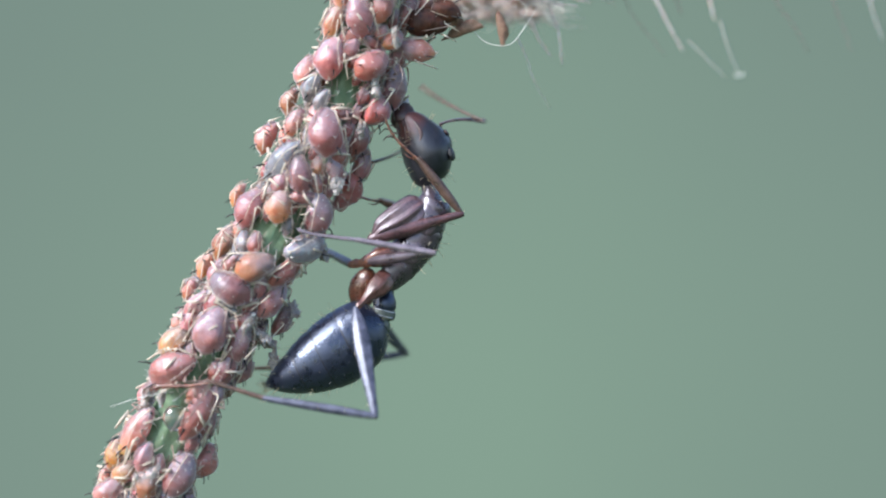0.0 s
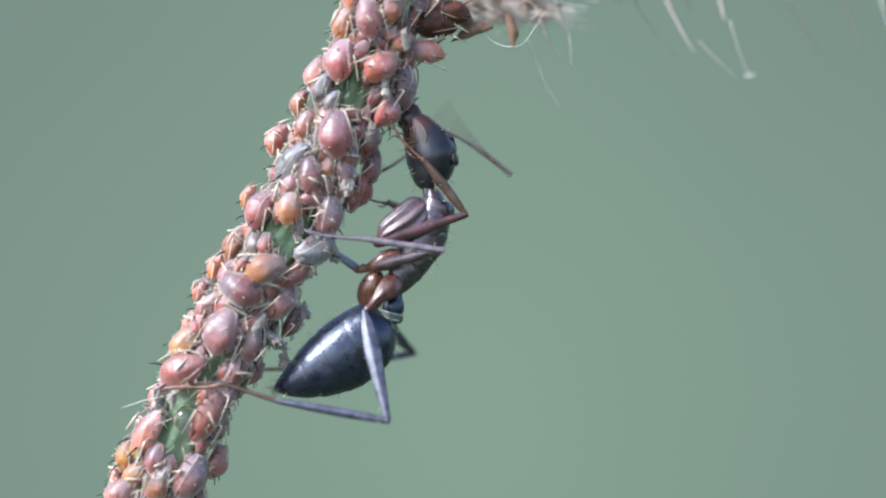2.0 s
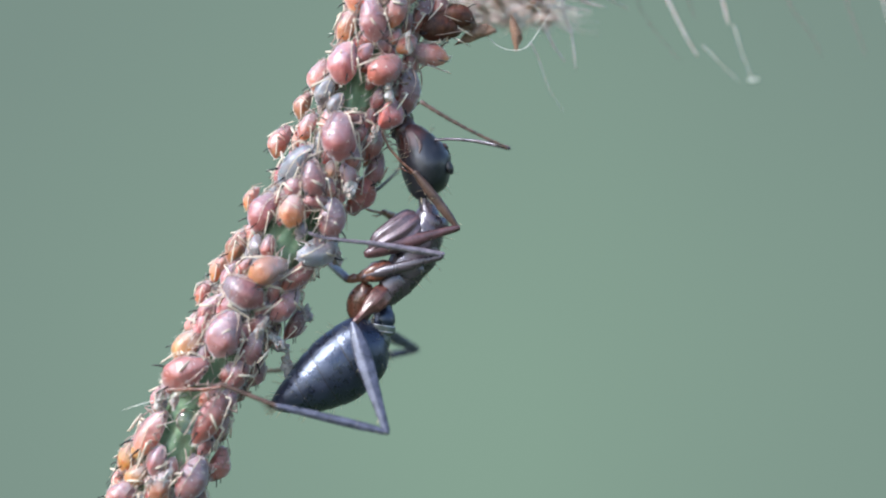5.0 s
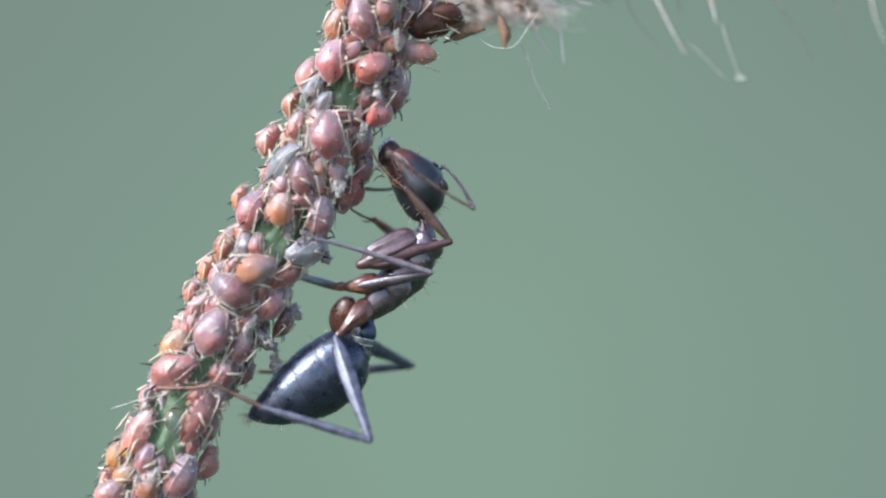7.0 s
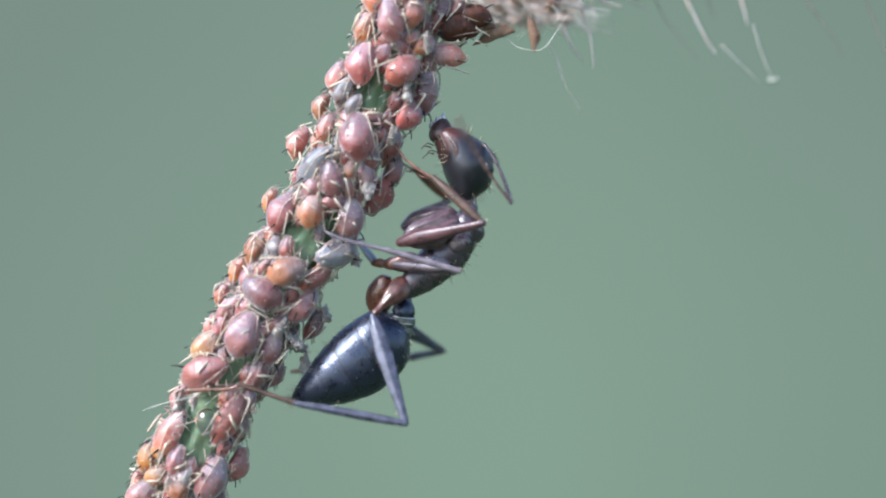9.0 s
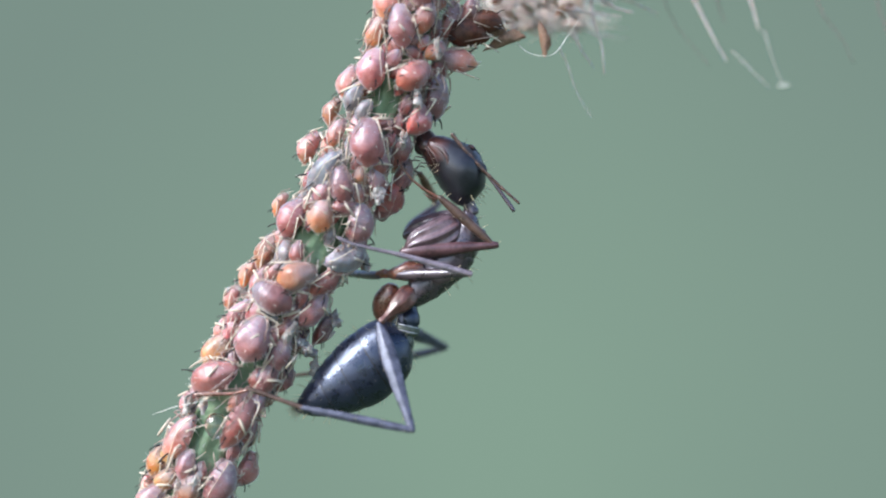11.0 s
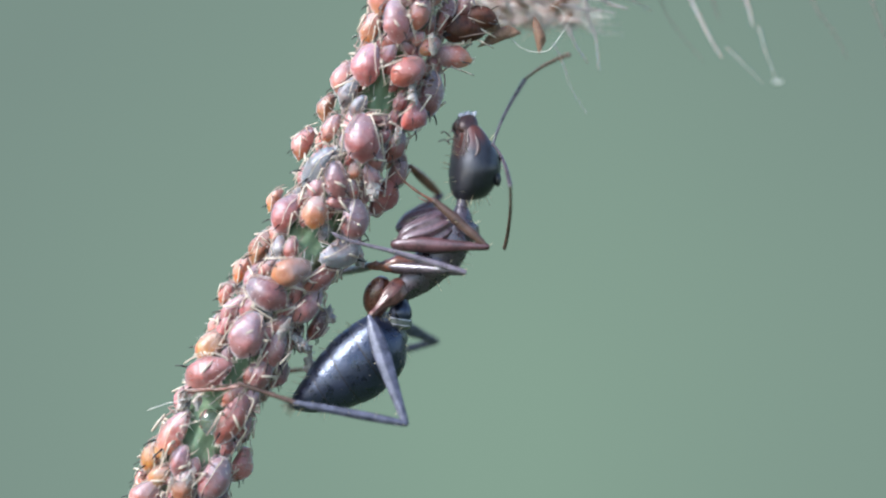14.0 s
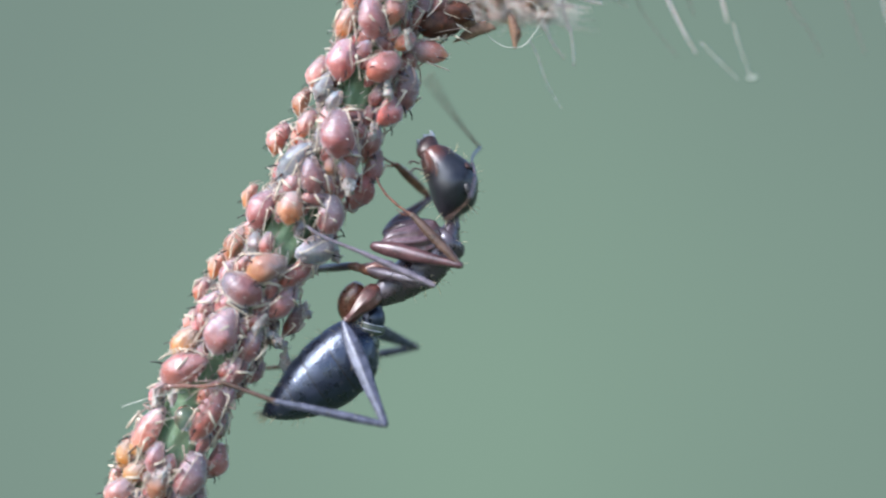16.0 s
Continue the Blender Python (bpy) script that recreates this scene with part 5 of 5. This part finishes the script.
ELBOW = [
    (0.0, 2.757, 0.0, 4.682),
    (0.5, 3.096, 0.0, 3.608),
    (1.0, 3.247, 0.0, 4.607),
    (1.5, 3.475, 0.0, 4.337),
    (2.0, 3.219, 0.0, 3.195),
    (2.5, 2.541, 0.0, 3.643),
    (3.0, 3.115, 0.0, 4.931),
    (3.5, 3.161, 0.0, 3.726),
    (6.0, 3.012, 0.0, 4.215),
    (6.5, 2.97, 0.0, 2.332),
    (7.0, 2.384, 0.0, 2.284),
    (7.5, 2.173, 0.0, 3.619),
    (8.0, 2.608, 0.0, 3.547),
    (8.5, 2.407, 0.0, 3.998),
    (9.0, 2.618, 0.0, 2.508),
    (11.5, 2.919, 0.0, 2.631),
    (12.0, 3.741, 0.0, 4.16),
    (12.5, 3.005, 0.0, 3.885),
    (13.0, 3.311, 0.0, 3.1),
    (13.5, 3.83, 0.0, 4.903),
    (14.0, 2.454, 0.0, 3.03),
    (14.5, 2.221, 0.0, 3.257),
    (15.0, 2.174, 0.0, 2.854),
    (15.5, 2.041, 0.0, 2.827),
    (16.0, 2.007, 0.0, 2.58),
]
TIP = [
    (0.0, 0.798, 0.0, 5.436),
    (0.5, 0.628, 0.0, 5.284),
    (1.0, 0.605, 0.0, 5.303),
    (1.5, 0.717, 0.0, 5.485),
    (2.0, 0.677, 0.0, 5.12),
    (2.5, 0.388, 0.0, 4.84),
    (3.0, 0.611, 0.0, 5.681),
    (3.5, 0.625, 0.0, 5.241),
    (6.0, 0.303, 0.0, 5.05),
    (6.5, 1.25, 0.0, 3.69),
    (7.0, -0.453, 0.0, 3.8),
    (7.5, 0.867, 0.0, 4.72),
    (8.0, 2.13, 0.0, 3.739),
    (8.5, 1.258, 0.0, 6.582),
    (9.0, 0.55, 0.0, 5.145),
    (11.5, 0.095, 0.0, 4.816),
    (12.0, 3.939, 0.0, 7.218),
    (12.5, 0.604, 0.0, 5.871),
    (13.0, 2.694, 0.0, 6.495),
    (13.5, 3.885, 0.0, 7.738),
    (14.0, 2.57, 0.0, 1.278),
    (14.5, 1.795, 0.0, 2.3),
    (15.0, 1.702, 0.0, 1.896),
    (15.5, 1.565, 0.0, 2.029),
    (16.0, 1.498, 0.0, 1.782),
]
ELBOW_FAR = [
    (0.0, 0.475, 0.0, 3.891),
    (0.5, 0.386, 0.0, 3.978),
    (1.0, 0.485, 0.0, 3.902),
    (1.5, 0.398, 0.0, 3.938),
    (2.0, 0.353, 0.0, 3.846),
    (2.5, 0.309, 0.0, 3.723),
    (3.0, 0.165, 0.0, 3.958),
    (3.5, 0.211, 0.0, 3.853),
    (6.0, 0.013, 0.0, 3.615),
    (6.5, 0.213, 0.0, 3.532),
    (7.0, 0.375, 0.0, 2.923),
    (7.5, 1.105, 0.0, 3.971),
    (8.0, 2.342, 0.0, 6.083),
    (8.5, 1.578, 0.0, 5.147),
    (9.0, 2.221, 0.0, 3.624),
    (11.5, 0.256, 0.0, 4.097),
    (12.0, 0.791, 0.0, 4.984),
    (12.5, 0.767, 0.0, 5.312),
    (13.0, 0.754, 0.0, 5.296),
    (13.5, 1.186, 0.0, 5.475),
    (14.0, 2.875, 0.0, 6.058),
    (14.5, 2.387, 0.0, 6.365),
    (15.0, 4.068, 0.0, 4.484),
    (15.5, 4.359, 0.0, 4.168),
    (16.0, 2.291, 0.0, 3.983),
]
TIP_FAR = [
    (0.0, -0.563, 0.0, 3.256),
    (0.5, -0.651, 0.0, 2.895),
    (1.0, -0.318, 0.0, 2.711),
    (1.5, -0.447, 0.0, 3.061),
    (2.0, -0.608, 0.0, 2.973),
    (2.5, -0.568, 0.0, 2.686),
    (3.0, -0.377, 0.0, 3.448),
    (3.5, -0.618, 0.0, 3.214),
    (6.0, -0.579, 0.0, 2.419),
    (6.5, -0.506, 0.0, 3.054),
    (7.0, -0.534, 0.0, 2.605),
    (7.5, 0.309, 0.0, 4.959),
    (8.0, 2.694, 0.0, 7.278),
    (8.5, 0.908, 0.0, 6.582),
    (9.0, 1.903, 0.0, 3.785),
    (11.5, 0.015, 0.0, 4.577),
    (12.0, 0.628, 0.0, 6.499),
    (12.5, 0.444, 0.0, 5.95),
    (13.0, 0.463, 0.0, 6.254),
    (13.5, 0.878, 0.0, 7.102),
    (14.0, 3.985, 0.0, 7.014),
    (14.5, 2.099, 0.0, 7.004),
    (15.0, 5.288, 0.0, 6.839),
    (15.5, 4.958, 0.0, 6.334),
    (16.0, 0.455, 0.0, 6.006),
]
TURN = {0.0: 22.0, 0.5: 22.0, 1.0: 22.0, 1.5: 22.0, 2.0: 22.0, 2.5: 22.0, 3.0: 22.0, 3.5: 22.0, 6.0: 25.0, 6.5: 25.0, 7.0: 25.0, 7.5: 25.0, 8.0: 12.0, 8.5: 12.0, 9.0: 12.0, 11.5: 20.0, 12.0: 30.0, 12.5: 40.0, 13.0: 40.0, 13.5: 40.0, 14.0: 30.0, 14.5: 8.0, 15.0: 2.0, 15.5: 0.0, 16.0: -4.0}


# quick strokes of the antennae: half swing of scape and funiculus, in degrees, over a thirtieth of a second
FLICK = {
    (0.0, "near"): (1, 4), (1.5, "near"): (0, 5), (2.0, "near"): (3, 10), (7.5, "near"): (0, 8), (8.0, "near"): (4, 40), (8.5, "near"): (1, 10), (9.0, "near"): (2, 4),
    (12.0, "near"): (0, 3), (12.0, "far"): (2, 4), (12.5, "near"): (6, 16), (12.5, "far"): (2, 6), (14.0, "far"): (1, 2), (15.5, "far"): (1, 3), (16.0, "far"): (3, 4), (16.0, "near"): (1, 2),
}
# where the antennae swing to in between: seconds, then scape and funiculus in mm across and up
SWEEP_NEAR = [
    (0.3, 1.52, -0.94, -2.39, 1.79), (0.8, 1.90, -0.51, -2.52, 1.24), (1.3, 1.92, -0.22, -2.43, 0.99), (1.8, 2.02, -0.63, -2.58, 1.47),
    (2.3, 1.93, -1.21, -2.60, 1.81), (2.8, 1.81, 0.04, -2.48, 1.05), (3.3, 2.21, -0.68, -2.69, 1.58), (6.3, 1.87, -0.89, -2.36, 1.67),
    (6.8, 1.73, -0.93, -2.76, 2.20), (7.3, 1.91, -0.53, -1.87, 2.95), (8.8, 0.79, -0.63, -2.30, 2.95), (11.8, 2.14, 0.69, -0.94, 1.89),
    (12.3, 1.57, -1.95, -1.43, 3.15), (12.8, 2.16, -0.50, -0.84, 2.96), (13.3, 2.41, -0.80, 1.53, 3.25), (13.8, 0.63, -1.85, 0.30, -1.60),
]
SWEEP_FAR = [
    (7.8, -0.63, 2.26, -0.10, 0.89), (8.3, -0.10, 1.87, -0.20, 1.18), (14.3, -0.10, 1.68, -0.15, 0.94), (14.8, 0.67, 0.73, 0.59, 2.48),
    (15.3, 1.78, 1.28, 0.27, 2.04), (15.8, 1.20, 0.38, -0.88, 1.89),
]


def stroke(p, a, degrees):
    """Turn p round a in the plane that faces the eye."""
    return a + Matrix.Rotation(radians(degrees), 3, "Y") @ (p - a)


def track(rows):
    return [(r[0], mm(r[1:])) for r in rows]


def reach(a, b, length, way):
    """The end of a stiff piece from a that covers b for the eye; what is missing in length leans along y."""
    eye = Vector(EYE) - ORIGIN - HUB
    end = b.copy()
    for _ in range(6):                   # b slides along its line of sight
        dx, dz = end.x - a.x, end.z - a.z
        y = a.y + way * math.sqrt(max(length * length - dx * dx - dz * dz, 0.0))
        k = (y - eye.y) / (b.y - eye.y)
        end = Vector((eye.x + (b.x - eye.x) * k, y, eye.z + (b.z - eye.z) * k))
    return a + (end - a).normalized() * length


def motions():
    rows = {name: [] for name in ("head", "trunk", "petiole", "gaster", "toe", "near_front_coxa", "far_front_coxa")}
    for side in ("near", "far"):
        for leg in ("front", "middle", "hind"):
            rows[f"{side}_{leg}_femur"], rows[f"{side}_{leg}_tibia"] = [], []
        rows[side + "_hind_coxa"], rows[side + "_hind_tarsus"], rows[side + "_scape"], rows[side + "_funiculus"] = [], [], [], []
    tables = [track(r) for r in (NECK, MOUTH, WAIST, GASTER_TOP, GASTER_TIP, KNEE_FRONT, FOOT_FRONT, KNEE_MIDDLE, KNEE_HIND, KNEE_HIND_FAR,
                                 KNEE_FRONT_FAR, FOOT_FRONT_FAR, FOOT_MIDDLE_FAR, SCAPE_ROOT, ELBOW, TIP, ELBOW_FAR, TIP_FAR)]
    hold = [mm(q) for q in ((-2.127, -1.594, 1.573), (-4.704, -1.722, -2.442), (-6.255, -1.562, -2.657), (-4.606, 1.834, -2.462), (-4.089, 1.196, 0.159))]
    for step in zip(*tables):
        t = step[0][0]
        (neck, mouth, waist, top, tip, k1, f1, k2, k3, k4, k1f, f1f, f2f, root, elbow, end, elbow_f, end_f) = [q[1] for q in step]
        trunk = span(waist, neck)
        rows["trunk"].append((t, trunk))
        roll = TURN.get(t, 40.0)
        rows["head"].append((t, span(neck, mouth) @ pose(0, 0, 0, roll, 0, 0)))
        rows["petiole"].append((t, span(waist, top)))
        rows["gaster"].append((t, span(top, tip)))
        for side, s, knee1, foot1, knee2, foot2, knee3, grip in (
                ("near", -1, k1, f1, k2, hold[0], k3, hold[1]), ("far", 1, k1f, f1f, f2f, hold[4], k4, hold[3])):
            swing = max(0.0, min(1.0, (t - 7.3) / 0.8))              # the far hip opens when the ant rears up
            stretch = max(0.0, min(1.0, (t - 13.9) / 0.7))           # and the near one reaches out later
            joint = Vector((160, -18, -4)) if s < 0 else Vector((164, 12, -2))
            hip = trunk @ ((Vector((70, -30, 61)).lerp(Vector((69, -30, 72)), stretch) if s < 0 else Vector((70, 28, 60)).lerp(Vector((98, 30, 72)), swing)) * K)
            rows[side + "_front_coxa"].append((t, span(trunk @ (joint * K), hip)))
            knee = reach(hip, knee1, 166 * K, s)
            rows[side + "_front_femur"].append((t, span(hip, knee)))
            rows[side + "_front_tibia"].append((t, span(knee, foot1)))
            hip = trunk @ (Vector((32, -26, 50) if s < 0 else (16, 12, 78)) * K)
            knee = reach(hip, knee2, 143 * K, s)
            rows[side + "_middle_femur"].append((t, span(hip, knee)))
            rows[side + "_middle_tibia"].append((t, span(knee, foot2)))
            hip = waist + Vector((-57, s * 54, -34)) * K
            rows[side + "_hind_coxa"].append((t, span(waist + Vector((-4, -18, 20)) * K, hip) if s < 0 else span(waist + Vector((-41, 10, 20)) * K, waist + Vector((-57, 26, -34)) * K)))
            knee = reach(hip, knee3, 199 * K, s)
            ankle = knee + (grip - knee).normalized() * 190 * K + Vector((0, 0, -9)) * K
            heel = ankle + (grip - ankle).normalized() * 97 * K
            rows[side + "_hind_femur"].append((t, span(hip, knee)))
            rows[side + "_hind_tibia"].append((t, span(knee, ankle)))
            rows[side + "_hind_tarsus"].append((t, span(ankle, heel)))
            if s < 0:
                rows["toe"].append((t, span(heel, hold[2])))
        for side, s, e, g in (("near", -1, elbow, end), ("far", 1, elbow_f, end_f)):
            a = root + Vector((0, s * 22, 0)) * K
            b = reach(a, e, 149 * K, s)
            g = reach(b, g, 172 * K, -s)
            swing, whip = FLICK.get((t, side), (0, 0))
            for e in (-1, 0, 1):
                if e and not (whip and 0 <= t + e / 30 <= 16):
                    continue
                b2 = stroke(b, a, e * swing)
                rows[side + "_scape"].append((t + e / 30, span(a, b2)))
                rows[side + "_funiculus"].append((t + e / 30, span(b2, b2 + stroke(g - b, Vector(), e * (swing + whip)))))
    roots = track(SCAPE_ROOT)
    for side, s, sweep in (("near", -1, SWEEP_NEAR), ("far", 1, SWEEP_FAR)):
        for t, sx, sz, fx, fz in sweep:
            k = max(i for i in range(len(roots) - 1) if roots[i][0] <= t)
            (t0, r0), (t1, r1) = roots[k], roots[k + 1]
            root = r0.lerp(r1, (t - t0) / (t1 - t0))
            a = root + Vector((0, s * 22, 0)) * K
            e = root + mm((sx, 0, sz))
            b = reach(a, e, 149 * K, s)
            rows[side + "_scape"].append((t, span(a, b)))
            rows[side + "_funiculus"].append((t, span(b, reach(b, e + mm((fx, 0, fz)), 172 * K, -s))))
        for piece in ("_scape", "_funiculus"):
            rows[side + piece].sort(key=lambda r: r[0])
    for name, keyed in rows.items():
        if name.endswith(("scape", "funiculus")):
            side = name.split("_")[0]
            walk(LIMB[side + "_antenna"][0 if name.endswith("scape") else 1], keyed)
        else:
            walk(LIMB[name], keyed)


motions()
